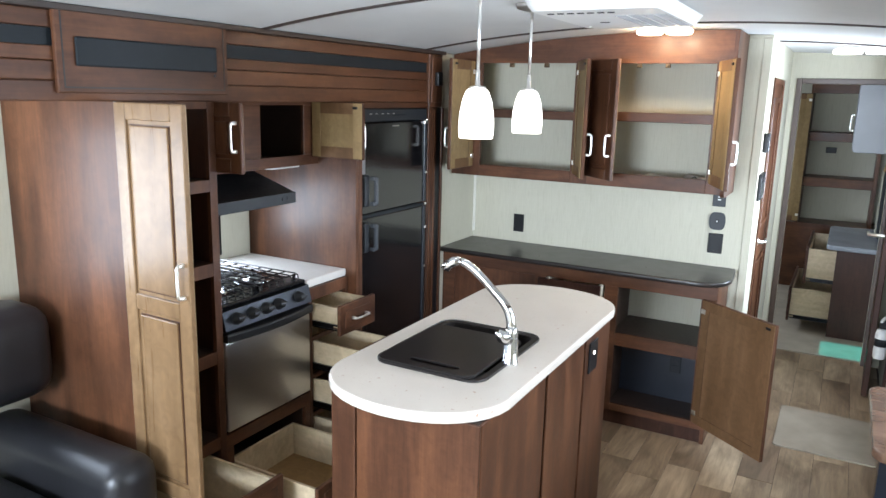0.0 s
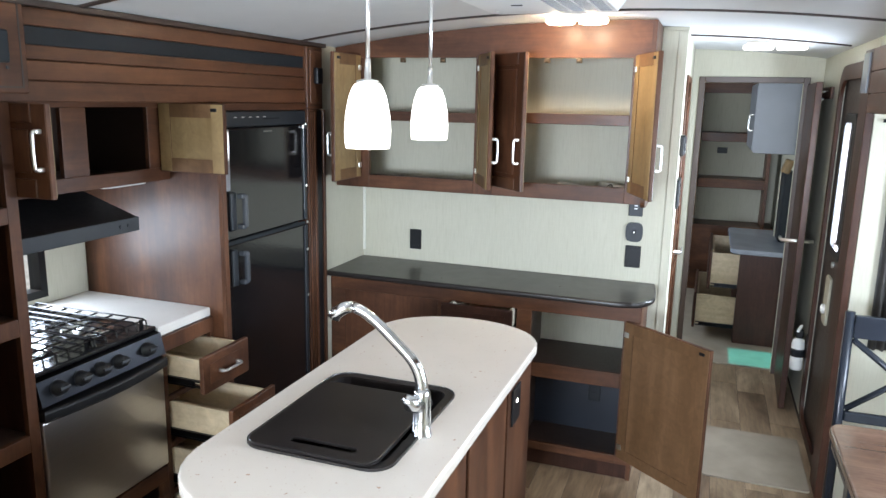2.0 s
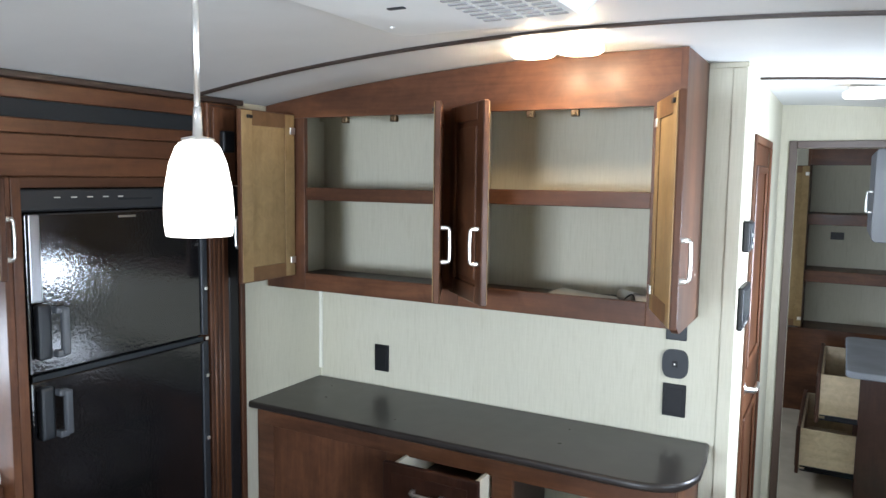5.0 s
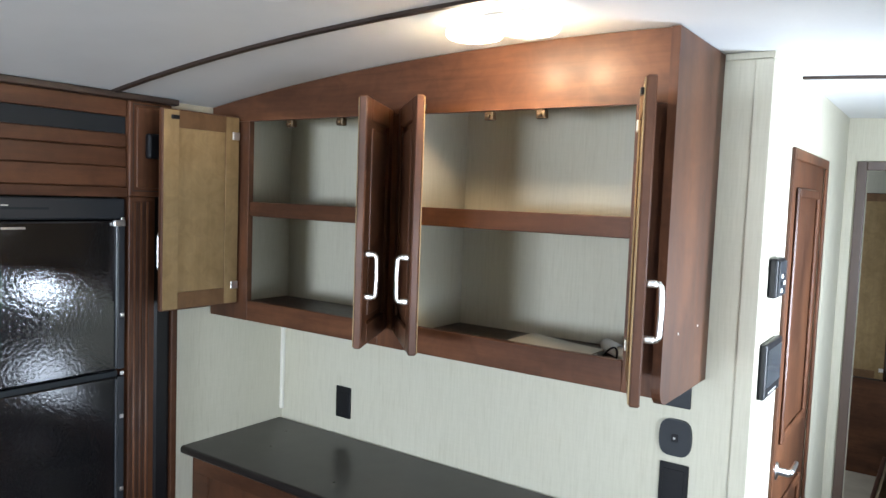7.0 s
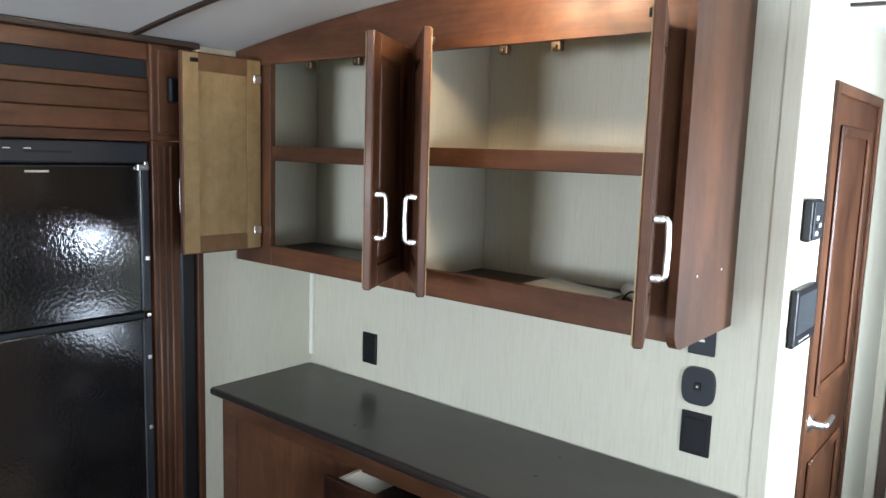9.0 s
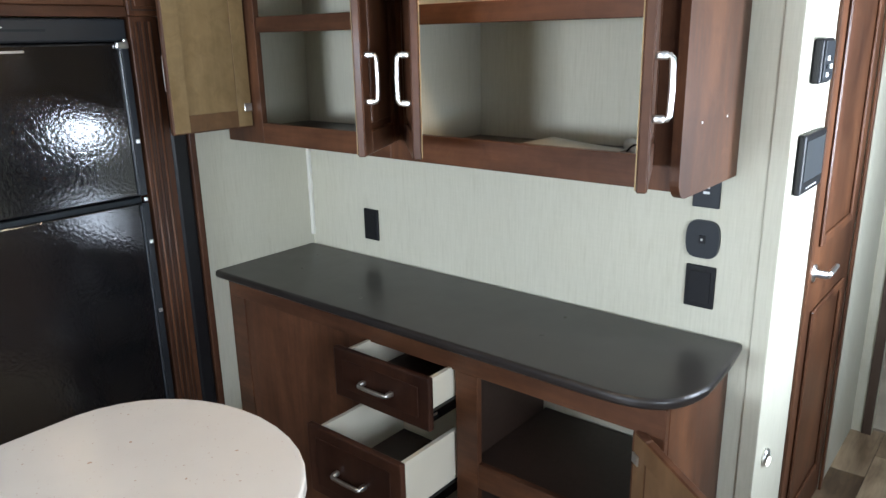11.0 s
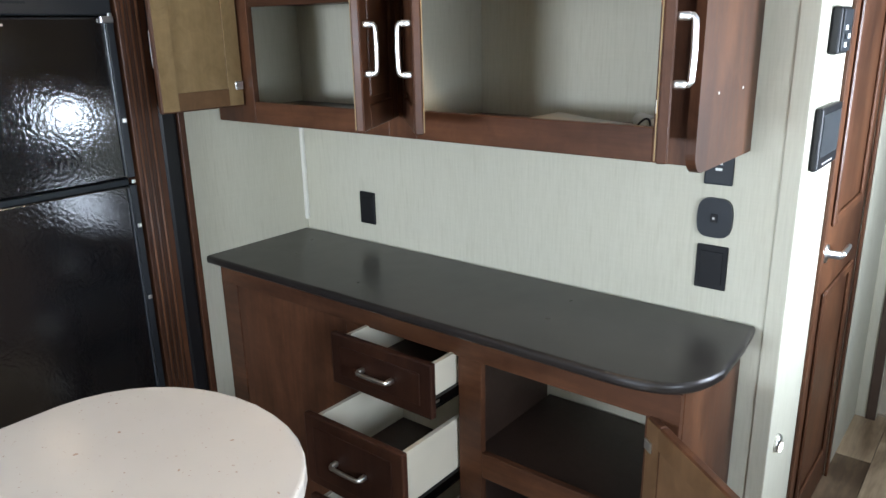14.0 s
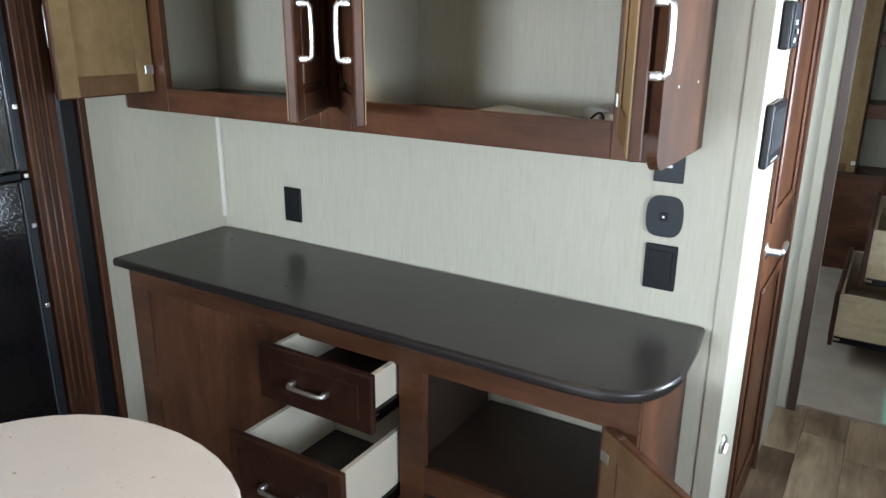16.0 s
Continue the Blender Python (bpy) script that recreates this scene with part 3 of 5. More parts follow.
def ring_slab(outer, inner, z0, z1, n=96):
    """A slab with a hole; outlines are (x, y) loops round the hole's middle."""
    cx = sum(p[0] for p in inner) / len(inner)
    cy = sum(p[1] for p in inner) / len(inner)

    def reach(loop, a):
        dx, dy, best = math.cos(a), math.sin(a), 0
        for (x1, y1), (x2, y2) in zip(loop, loop[1:] + loop[:1]):
            ex, ey = x2 - x1, y2 - y1
            den = dx * ey - dy * ex
            if abs(den) < 1e-12:
                continue
            t = ((x1 - cx) * ey - (y1 - cy) * ex) / den
            u = ((x1 - cx) * dy - (y1 - cy) * dx) / den
            if t > 0 and -1e-9 <= u <= 1 + 1e-9:
                best = max(best, t)
        return (cx + dx * best, cy + dy * best)

    corners = sorted({round(math.atan2(y - cy, x - cx), 5) for x, y in inner + outer} | {round(-math.pi + 2 * math.pi * i / n, 5) for i in range(n)})
    bm = bmesh.new()
    loops = []
    for loop, zs in ((outer, (z0, z1)), (inner, (z1, z0))):
        pts = [reach(loop, a) for a in corners]
        for z in zs:
            loops.append([bm.verts.new((x, y, z)) for x, y in pts])
    k = len(corners)
    for a, b in zip(loops, loops[1:] + loops[:1]):
        for i in range(k):
            bm.faces.new((a[i], a[(i + 1) % k], b[(i + 1) % k], b[i]))
    rim = [e for e in bm.edges if e.verts[0] in set(loops[1]) and e.verts[1] in set(loops[1]) or e.verts[0] in set(loops[0]) and e.verts[1] in set(loops[0])]
    bmesh.ops.recalc_face_normals(bm, faces=bm.faces)
    bmesh.ops.bevel(bm, geom=rim, offset=0.007, segments=3, affect="EDGES", profile=0.5)
    return bm


# ---- the hutch: base cabinet, worktop, wall cabinet ----
FY = 3.690                                   # front of the hutch base
hutch = thing("base_cabinet", -1.24, 3.88, 0, "dark cherry base cabinet with open drawers and one open door", "cabinet")
bm = box(-2.0, -0.475, FY + 0.035, HY - 0.004, 0, 0.085)
part("plinth", bm, M_DARK, hutch)
bm = box(-2.005, -1.985, FY + 0.02, HY - 0.004, 0.085, 0.829)
box(-1.405, -1.387, FY + 0.02, HY - 0.02, 0.085, 0.829, bm=bm)
box(-1.010, -0.992, FY + 0.02, HY - 0.02, 0.085, 0.829, bm=bm)
box(-1.985, -0.495, FY + 0.02, HY - 0.01, 0.085, 0.103, bm=bm)
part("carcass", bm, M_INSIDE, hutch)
part("end_panel", box(-0.493, -0.473, FY + 0.0205, HY - 0.004, 0.0, 0.8395, 0.002), M_WOOD, hutch)
bm = box(-2.008, -0.474, FY, FY + 0.0195, 0.770, 0.8395, 0.0015)
box(-2.008, -1.93, FY, FY + 0.0195, 0.085, 0.770, 0.0015, bm=bm)
box(-1.43, -1.365, FY, FY + 0.0195, 0.085, 0.770, 0.0015, bm=bm)
box(-1.035, -0.965, FY, FY + 0.0195, 0.085, 0.770, 0.0015, bm=bm)
box(-0.545, -0.474, FY, FY + 0.0195, 0.085, 0.770, 0.0015, bm=bm)
box(-0.965, -0.545, FY, FY + 0.0195, 0.085, 0.125, 0.0015, bm=bm)
part("face_frame", bm, M_WOOD_X, hutch)
part("closed_panel", box(-1.929, -1.431, FY + 0.003, FY + 0.019, 0.086, 0.769), M_WOOD, hutch)
bm = box(-0.991, -0.494, FY + 0.012, HY - 0.008, 0.500, 0.518)
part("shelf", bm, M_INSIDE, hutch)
part("shelf_rail", box(-0.9645, -0.5455, FY + 0.0005, FY + 0.019, 0.452, 0.522, 0.002), M_WOOD_X, hutch)
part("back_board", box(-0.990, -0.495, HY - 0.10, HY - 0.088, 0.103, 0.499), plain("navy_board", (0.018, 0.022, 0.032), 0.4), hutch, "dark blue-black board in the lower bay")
bm = box(-0.72, -0.66, HY - 0.108, HY - 0.1005, 0.26, 0.37, 0.004)
box(-0.708, -0.672, HY - 0.111, HY - 0.1082, 0.275, 0.305, 0.002, bm=bm)
box(-0.708, -0.672, HY - 0.111, HY - 0.1082, 0.325, 0.355, 0.002, bm=bm)
part("socket", bm, M_CHAR, hutch, "black double socket")
# the darker wood on these fronts stands in for the shade on them
for z, h, pull in ((0.645, 0.145, 0.095), (0.400, 0.205, 0.205), (0.135, 0.225, 0.205)):
    drawer(hutch, 0.342, h, pose(-1.370, FY, z), pull, 0.34, front_mat=M_DARK)
cab_door(hutch, 0.455, 0.655, pose(-0.540, FY - 0.004, 0.120) @ pose(0, 0, 0, 0, 0, 142), hinge_left=False, handle_z=None, back=M_BROWNBACK, label="open framed door with brown maple back")

oy = 3.645
outline = [(-2.022, HY - 0.003), (-2.022, oy)]
outline += bezier((-0.62, oy, 0), (-0.50, oy + 0.004, 0), (-0.445, oy + 0.03, 0), (-0.427, oy + 0.155, 0), 36)
outline = [(p[0], p[1]) for p in outline] + [(-0.433, 3.95), (-0.447, HY - 0.003)]
solo("worktop", slab(outline, 0.840, 0.866, 0.010, 5), M_HUTCH, "dark espresso laminate worktop with rounded end on the base cabinet", "worktop", smooth=False)

UY = 3.745                                   # front of the wall cabinet
UB, UX = 1.287, -0.519
uc = thing("wall_cabinet", -1.24, 3.89, UB, "cherry wall cabinet with four open doors on the papered wall", "cabinet")
top = [(x, ceil_z(x) - 0.003) for x in [-2.0 + (UX + 2.0) * i / 24 for i in range(25)]]
part("top_rail", extrude_xz([(-2.0, 1.908)] + top + [(UX, 1.908)], UY, UY + 0.0195), M_WOOD_X, uc)
for x0, x1 in ((-2.0, -1.822), (-1.285, -1.195), (-0.590, UX)):
    part("stile", box(x0, x1, UY, UY + 0.0195, UB, 1.9075, 0.0015), M_WOOD, uc)
bm = box(-1.8215, -1.2855, UY + 0.0005, UY + 0.0195, UB, 1.350, 0.002)
box(-1.1945, -0.5905, UY + 0.0005, UY + 0.0195, UB, 1.356, 0.002, bm=bm)
part("bottom_rail", bm, M_WOOD_X, uc)
bm = box(-1.8215, -1.2855, UY + 0.006, UY + 0.0195, 1.615, 1.660, 0.002)
box(-1.1945, -0.5905, UY + 0.006, UY + 0.0195, 1.622, 1.669, 0.002, bm=bm)
part("shelf_rail", bm, M_WOOD_X, uc)
part("shelf", box(-1.985, -1.249, UY + 0.02, HY - 0.004, 1.625, 1.640), M_WOOD_X, uc)
part("shelf", box(-1.231, UX - 0.002, UY + 0.02, HY - 0.004, 1.640, 1.655), M_WOOD_X, uc)
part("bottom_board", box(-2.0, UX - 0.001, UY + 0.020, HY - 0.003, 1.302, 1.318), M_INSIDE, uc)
part("divider", box(-1.248, -1.232, UY + 0.020, HY - 0.004, 1.319, 2.00), M_PAPER, uc, "papered divider")
part("side_board", box(-2.004, -1.986, UY + 0.020, HY - 0.003, 1.319, 1.92), M_PAPER, uc, "papered side board")
# end panel with a rounded lower front corner
prof = [(UY - 0.014 + 0.04 * (1 - math.cos(radians(a))), 1.272 + 0.04 * (1 - math.sin(radians(a)))) for a in range(0, 91, 15)]
ep = bmesh.new()
ol = prof + [(HY - 0.003, 1.272), (HY - 0.003, ceil_z(UX) - 0.004), (UY - 0.014, ceil_z(UX) - 0.004)]
va = [ep.verts.new((UX + 0.0005, y, z)) for y, z in ol]
vb = [ep.verts.new((UX + 0.0195, y, z)) for y, z in ol]
ep.faces.new(va), ep.faces.new(vb[::-1])
for i in range(len(ol)):
    ep.faces.new((va[i], va[(i + 1) % len(ol)], vb[(i + 1) % len(ol)], vb[i]))
part("end_panel", ep, M_WOOD, uc)
for y in (3.83, 3.975):
    part("screw_cap", box(UX + 0.0196, UX + 0.0206, y - 0.0025, y + 0.0025, 1.415, 1.420), M_WHITE, uc)
DZ, DH = 1.338, 0.582
cab_door(uc, 0.270, DH, pose(-1.862, UY - 0.004, DZ) @ pose(0, 0, 0, 0, 0, -90), True, 0.170)
cab_door(uc, 0.285, DH, pose(-1.272, UY - 0.004, DZ) @ pose(0, 0, 0, 0, 0, 117), False, 0.170)
cab_door(uc, 0.300, DH, pose(-1.205, UY - 0.004, DZ) @ pose(0, 0, 0, 0, 0, -44), True, 0.170)
cab_door(uc, 0.295, DH, pose(-0.580, UY - 0.004, DZ) @ pose(0, 0, 0, 0, 0, 112), False, 0.170)
for x in (-1.65, -1.45, -0.96, -0.82):
    bm = box(x - 0.012, x + 0.012, UY + 0.004, UY + 0.024, 1.886, 1.9075, 0.003)
    merge(bm, box(x - 0.006, x + 0.006, UY - 0.004, UY + 0.006, 1.890, 1.899, 0.002))
    part("catch", bm, plain("bronze_catch", (0.10, 0.065, 0.035), 0.4, 0.6), uc)

# wall fittings of the hutch
out = thing("wall_socket", -1.70, HY, 0.98, "black square socket plate on the papered wall", "socket")
part("plate", box(-1.733, -1.667, HY - 0.008, HY - 0.0003, 0.926, 1.034, 0.003), M_BLACK, out)
part("socket_face", box(-1.722, -1.678, HY - 0.0105, HY - 0.0082, 0.944, 1.016, 0.002), M_BLACK, out)
sw = thing("usb_socket", -0.563, HY, 1.216, "charcoal usb charging socket plate on the wall", "socket")
part("plate", box(-0.596, -0.530, HY - 0.008, HY - 0.0003, 1.188, 1.285, 0.004), M_CHAR, sw)
for z in (1.222, 1.236):
    part("port", box(-0.570, -0.555, HY - 0.0095, HY - 0.0082, z, z + 0.006), M_WHITE, sw)
jk = thing("antenna_plate", -0.563, HY, 1.11, "charcoal plate with bowed sides and a small button", "wall plate")
pl = []
for a in range(0, 360, 10):
    c, s = math.cos(radians(a)), math.sin(radians(a))
    r = 1 / (abs(c) ** 4 + abs(s) ** 4) ** 0.25
    pl.append((-0.563 + (0.041 - 0.006 * s * s) * r * c, 1.110 + 0.047 * r * s))
part("plate", extrude_xz(pl, HY - 0.010, HY - 0.0003), M_CHAR, jk)
part("button", box(-0.571, -0.555, HY - 0.0135, HY - 0.0102, 1.100, 1.120, 0.002), M_BLACK, jk)
part("pin", box(-0.5655, -0.5605, HY - 0.0155, HY - 0.0137, 1.108, 1.113), M_NICKEL, jk)
s2 = thing("wall_switch", -0.562, HY, 0.99, "black rectangular double switch plate on the wall", "switch")
part("plate", box(-0.599, -0.525, HY - 0.008, HY - 0.0003, 0.935, 1.043, 0.003), M_BLACK, s2)
part("rocker", box(-0.589, -0.535, HY - 0.011, HY - 0.0082, 0.949, 1.029, 0.002), M_BLACK, s2)
# leaflet and rolled papers in the wall cabinet
bk = thing("booklet", -0.80, 3.86, 1.3185, "thin printed booklet lying open in the wall cabinet", "booklet")
sheet = bmesh.new()
prev = None
for i in range(13):
    u = i / 12
    x, z = -0.905 + 0.185 * u, 1.3265 + 0.022 * (1 - u) ** 2 + 0.004 * math.sin(3 * u)
    ring = [sheet.verts.new((x, y, z + dz)) for y, dz in ((3.795 + 0.03 * u, 0), (3.930 + 0.03 * u, 0), (3.930 + 0.03 * u, 0.0025), (3.795 + 0.03 * u, 0.0025))]
    if prev:
        for k in range(4):
            sheet.faces.new((prev[k], prev[(k + 1) % 4], ring[(k + 1) % 4], ring[k]))
    else:
        sheet.faces.new(ring)
    prev = ring
sheet.faces.new(prev[::-1])
part("cover", sheet, plain("printed_cover", (0.30, 0.27, 0.21), 0.3, vary=0.35, grain=25, relief=0), bk, "tan and grey printed cover")
part("spine", box(-0.895, -0.725, 3.80, 3.93, 1.3188, 1.3235, 0.001), M_PAPERWHITE, bk, "white page block")
for p0, p1, rr in (((-0.725, 3.985, 1.337), (-0.665, 3.925, 1.337), 0.017), ((-0.662, 3.912, 1.335), (-0.603, 3.895, 1.335), 0.016)):
    roll = lathe([(rr - 0.004, 0.0), (rr, 0.0), (rr, (Vector(p1) - Vector(p0)).length), (rr - 0.004, (Vector(p1) - Vector(p0)).length), (rr - 0.004, 0.0)], 20, Matrix.Translation(p0) @ (Vector(p1) - Vector(p0)).to_track_quat("Z", "Y").to_matrix().to_4x4())
    solo("paper_roll", roll, M_PAPERWHITE, "short roll of white paper lying in the wall cabinet", "paper", smooth=True)
solo("cord", tube(bezier((-0.70, 3.90, 1.322), (-0.67, 3.88, 1.365), (-0.655, 3.90, 1.36), (-0.66, 3.885, 1.322), 12), 0.0025, 8), M_BLACK, "short loop of black cord beside the papers", "cord", smooth=True)

# ---- the island ----
IX0, IX1, IY0, IY1 = -1.368, -0.764, 1.597, 3.117
oi = [(x, y) for x, y, _ in bezier((IX1, 2.89, 0), (-0.775, 3.02, 0), (-0.895, IY1 - 0.002, 0), ((IX0 + IX1) / 2, IY1, 0), 9)]
oi += [(IX0 + IX1 - x, y) for x, y in oi[::-1][1:]]
oi += [(x, IY0 + IY1 - y) for x, y in oi[::-1]]
ISLZ = 0.882
SK = rounded(-1.268, -0.895, 1.885, 2.388, 0.045)
island = thing("kitchen_island", -1.065, 2.355, 0, "cherry-panelled kitchen island with rounded ivory worktop", "island")
part("worktop", ring_slab(oi, SK, ISLZ - 0.034, ISLZ), M_TOP, island, "ivory solid-surface worktop with fine specks")
bx0, bx1, by0, by1 = -1.290, -0.80, 1.70, 2.93
part("plinth", box(bx0 + 0.03, bx1 - 0.03, by0 + 0.03, by1 - 0.03, 0, 0.07), M_DARK, island)
bm = box(bx0, bx0 + 0.02, by0, by1, 0.0, 0.655)
box(bx1 - 0.02, bx1, by0, by1, 0.0, ISLZ - 0.035, bm=bm)
box(bx0 + 0.085, bx1 - 0.0205, by0, 1.85, ISLZ - 0.046, ISLZ - 0.0355, bm=bm)
part("carcass", turned(bm, Matrix.Identity(4)), M_INSIDE, island)
for y0, y1 in ((1.700, 2.19), (2.215, 2.60), (2.62, 2.935)):
    part("side_panel", box(bx1 + 0.0005, bx1 + 0.010, y0, y1, 0.0, ISLZ - 0.035, 0.003), M_WOOD, island)
part("end_panel", box(bx0 + 0.085, bx1 + 0.009, by0 - 0.012, by0 - 0.0005, 0.0, ISLZ - 0.035, 0.003), M_WOOD, island)
part("corner_post", box(bx0 - 0.010, bx0 + 0.080, by0 - 0.012, by0 + 0.07, 0.0, ISLZ - 0.035, 0.004), M_WOOD, island)
part("end_panel", box(bx0 - 0.008, bx1 + 0.009, by1 + 0.0005, by1 + 0.012, 0.0, ISLZ - 0.035, 0.003), M_WOOD, island)
for y0, y1 in ((1.775, 2.13), (2.14, 2.53), (2.54, 2.93)):
    part("front_panel", box(bx0 - 0.010, bx0 - 0.0005, y0, y1, 0.03, ISLZ - 0.035, 0.003), M_WOOD, island)
so = thing("island_socket", bx1 + 0.011, 2.705, 0.67, "black socket with a small white light on the island", "socket")
part("plate", box(bx1 + 0.0103, bx1 + 0.018, 2.655, 2.755, 0.675, 0.800, 0.003), M_BLACK, so)
part("indicator", box(bx1 + 0.0182, bx1 + 0.020, 2.700, 2.712, 0.745, 0.757), M_PUCK, so)

sink = thing("sink", -1.095, 2.14, 0.69, "black composite sink let into the island worktop", "sink")
part("rim", ring_slab(rounded(-1.281, -0.882, 1.872, 2.401, 0.06), rounded(-1.255, -0.908, 1.898, 2.375, 0.04), ISLZ + 0.0005, ISLZ + 0.0045), M_SINK, sink)
bowl = ring_slab(rounded(-1.2665, -0.8965, 1.8865, 2.3865, 0.044), rounded(-1.255, -0.908, 1.898, 2.375, 0.04), 0.71, ISLZ)
merge(bowl, slab(rounded(-1.2665, -0.8965, 1.8865, 2.3865, 0.044), 0.695, 0.7095))
part("bowl", bowl, M_SINK, sink)
cb = thing("sink_cover", -1.095, 2.07, ISLZ + 0.005, "black cutting-board cover lying over the sink", "cutting board")
slot = rounded(-1.165, -0.985, 1.918, 1.946, 0.0135)
part("board", ring_slab(rounded(-1.274, -0.918, 1.878, 2.303, 0.042), slot, ISLZ + 0.005, ISLZ + 0.013), M_SINK, cb)

fx, fy = -0.885, 2.10
fa = thing("faucet", fx, fy, ISLZ, "chrome single-lever faucet with an arched spout", "faucet")
part("base", lathe([(0.0275, 0), (0.0275, 0.004), (0.0245, 0.007), (0.0235, 0.055), (0.0225, 0.062), (0.0225, 0.10), (0.020, 0.115), (0.016, 0.125)], 28, pose(fx, fy, ISLZ)), M_CHROME, fa, smooth=True)
sp = bezier((fx, fy, ISLZ + 0.11), (fx - 0.001, fy, ISLZ + 0.155), (fx - 0.014, fy, ISLZ + 0.185), (fx - 0.045, fy - 0.003, ISLZ + 0.214), 8)
sp += bezier((fx - 0.045, fy - 0.003, ISLZ + 0.214), (fx - 0.09, fy - 0.008, ISLZ + 0.256), (fx - 0.135, fy - 0.014, ISLZ + 0.312), (fx - 0.185, fy - 0.02, ISLZ + 0.322), 10)[1:]
part("spout", tube(sp, [0.0165 - 0.003 * min(1, i / 8) for i in range(19)], 18), M_CHROME, fa, smooth=True)
hd = [(fx - 0.183, fy - 0.02, ISLZ + 0.323), (fx - 0.205, fy - 0.025, ISLZ + 0.318), (fx - 0.225, fy - 0.03, ISLZ + 0.305), (fx - 0.232, fy - 0.032, ISLZ + 0.290)]
part("spray_head", tube(hd, [0.0135, 0.0165, 0.017, 0.0165], 18), M_CHROME, fa, smooth=True)
lv = tube([(fx - 0.005, fy - 0.015, ISLZ + 0.085), (fx - 0.012, fy - 0.045, ISLZ + 0.100), (fx - 0.018, fy - 0.062, ISLZ + 0.120)], [0.022, 0.021, 0.010], 16)
part("lever", lv, M_CHROME, fa, smooth=True)

# ---- pendant lamps ----
def pendant(x, y):
    zc = ceil_z(x)
    p = thing("pendant_lamp", x, y, 1.598, "lit opal glass pendant lamp on a thin nickel rod", "lamp", "pendants over the island")
    prof = [(0.0525, 1.604), (0.0550, 1.623), (0.0555, 1.645), (0.0530, 1.682), (0.0455, 1.722), (0.036, 1.747), (0.029, 1.755), (0.012, 1.757)]
    part("shade", lathe([(0.0510, 1.606)] + prof, 36, pose(x, y, 0)), M_SHADE, p, "glowing white glass shade", smooth=True)
    part("collar", lathe([(0.027, 1.7575), (0.026, 1.762), (0.008, 1.766), (0.007, 1.80), (0.006, 1.812)], 24, pose(x, y, 0)), M_NICKEL, p, smooth=True)
    part("rod", lathe([(0.0052, 1.810), (0.0052, zc - 0.02)], 14, pose(x, y, 0)), M_NICKEL, p, smooth=True)
    part("canopy", lathe([(0.012, zc - 0.03), (0.055, zc - 0.018), (0.06, zc - 0.001)], 28, pose(x, y, 0)), M_NICKEL, p, smooth=True)


pendant(-1.027, 2.080)
pendant(-1.040, 2.524)

# ---- ceiling fixtures ----
ac = thing("ceiling_air_conditioner", -0.80, 2.78, 2.0, "white ceiling air conditioner grille with slotted vents", "air conditioner")
AX0, AX1, AY0, AY1 = -1.045, -0.560, 2.42, 3.145
bm = slab(rounded(AX0, AX1, AY0, AY1, 0.04), 2.022, 2.062, 0.0)
for v in bm.verts:
    if v.co.z < 2.04:
        v.co.x = (AX0 + AX1) / 2 + (v.co.x - (AX0 + AX1) / 2) * 0.90
        v.co.y = (AY0 + AY1) / 2 + (v.co.y - (AY0 + AY1) / 2) * 0.92
part("cover", bm, M_WHITE, ac)
for i in range(7):
    x = -0.985 + 0.036 * i
    part("vent_slot", box(x, x + 0.022, 2.53, 2.543, 2.0190, 2.0218), M_BLACK, ac)
for j in range(4):
    for i in range(14):
        y = 2.64 + 0.030 * i
        part("grille_slot", box(-0.775 + 0.047 * j, -0.738 + 0.047 * j, y, y + 0.010, 2.0195, 2.0218), M_VENT, ac)
part("badge", box(-0.895, -0.860, 2.86, 2.872, 2.0195, 2.0218), M_CHAR, ac)
part("screw", lathe([(0.006, 2.0195), (0.006, 2.0218)], 12, pose(-0.985, 3.02, 0)), M_NICKEL, ac)


def dome_light(x0, x1, y0, y1, lens=None):
    zc = ceil_z((x0 + x1) / 2) - 0.002
    d = thing("ceiling_light", (x0 + x1) / 2, (y0 + y1) / 2, zc - 0.035, "lit twin dome ceiling light with white lenses", "ceiling light", "twin ceiling lights")
    part("backplate", slab(rounded(x0 + 0.02, x1 - 0.02, y0 + 0.018, y1 - 0.018, 0.02), zc - 0.010, zc - 0.0), M_WHITE, d)
    mx = (x0 + x1) / 2
    part("bridge", box(mx - 0.012, mx + 0.012, y0 + 0.03, y1 - 0.03, zc - 0.020, zc - 0.0102, 0.003), M_NICKEL, d, "nickel switch bridge between the lenses")
    for a, b in ((x0, mx - 0.005), (mx + 0.005, x1)):
        part("lens", slab(rounded(a, b, y0, y1, 0.053, 10), zc - 0.036, zc - 0.0105, 0.012, 5), lens or M_DOME, d, "glowing white lens", smooth=True)
    return d


dome_light(-0.925, -0.675, 3.475, 3.585)
dome_light(-0.14, 0.165, 4.62, 4.73, M_HALLDOME)
# this one is assumed: added out of view to brighten the room
dome_light(-0.95, -0.65, 0.30, 0.42)

# ---- the kitchen slide-out ----
KX = -2.0                                    # face of the kitchen cabinets
fascia = solo("slide_fascia", box(-2.055, -2.012, -1.25, 3.445, 1.69, 1.9415), M_WOOD_Y, "cherry fascia boards with a slate strip over the slide-out", "trim", kind="structure")
for z0, z1 in ((1.692, 1.748), (1.750, 1.803), (1.805, 1.844), (1.894, 1.9415)):
    part("board", box(-2.0118, -1.997, -1.25, 3.4445, z0, z1, 0.003), M_WOOD_Y, fascia)
part("board", box(-2.0118, -1.9965, 2.787, 3.4445, 1.668, 1.6905, 0.003), M_WOOD_Y, fascia)
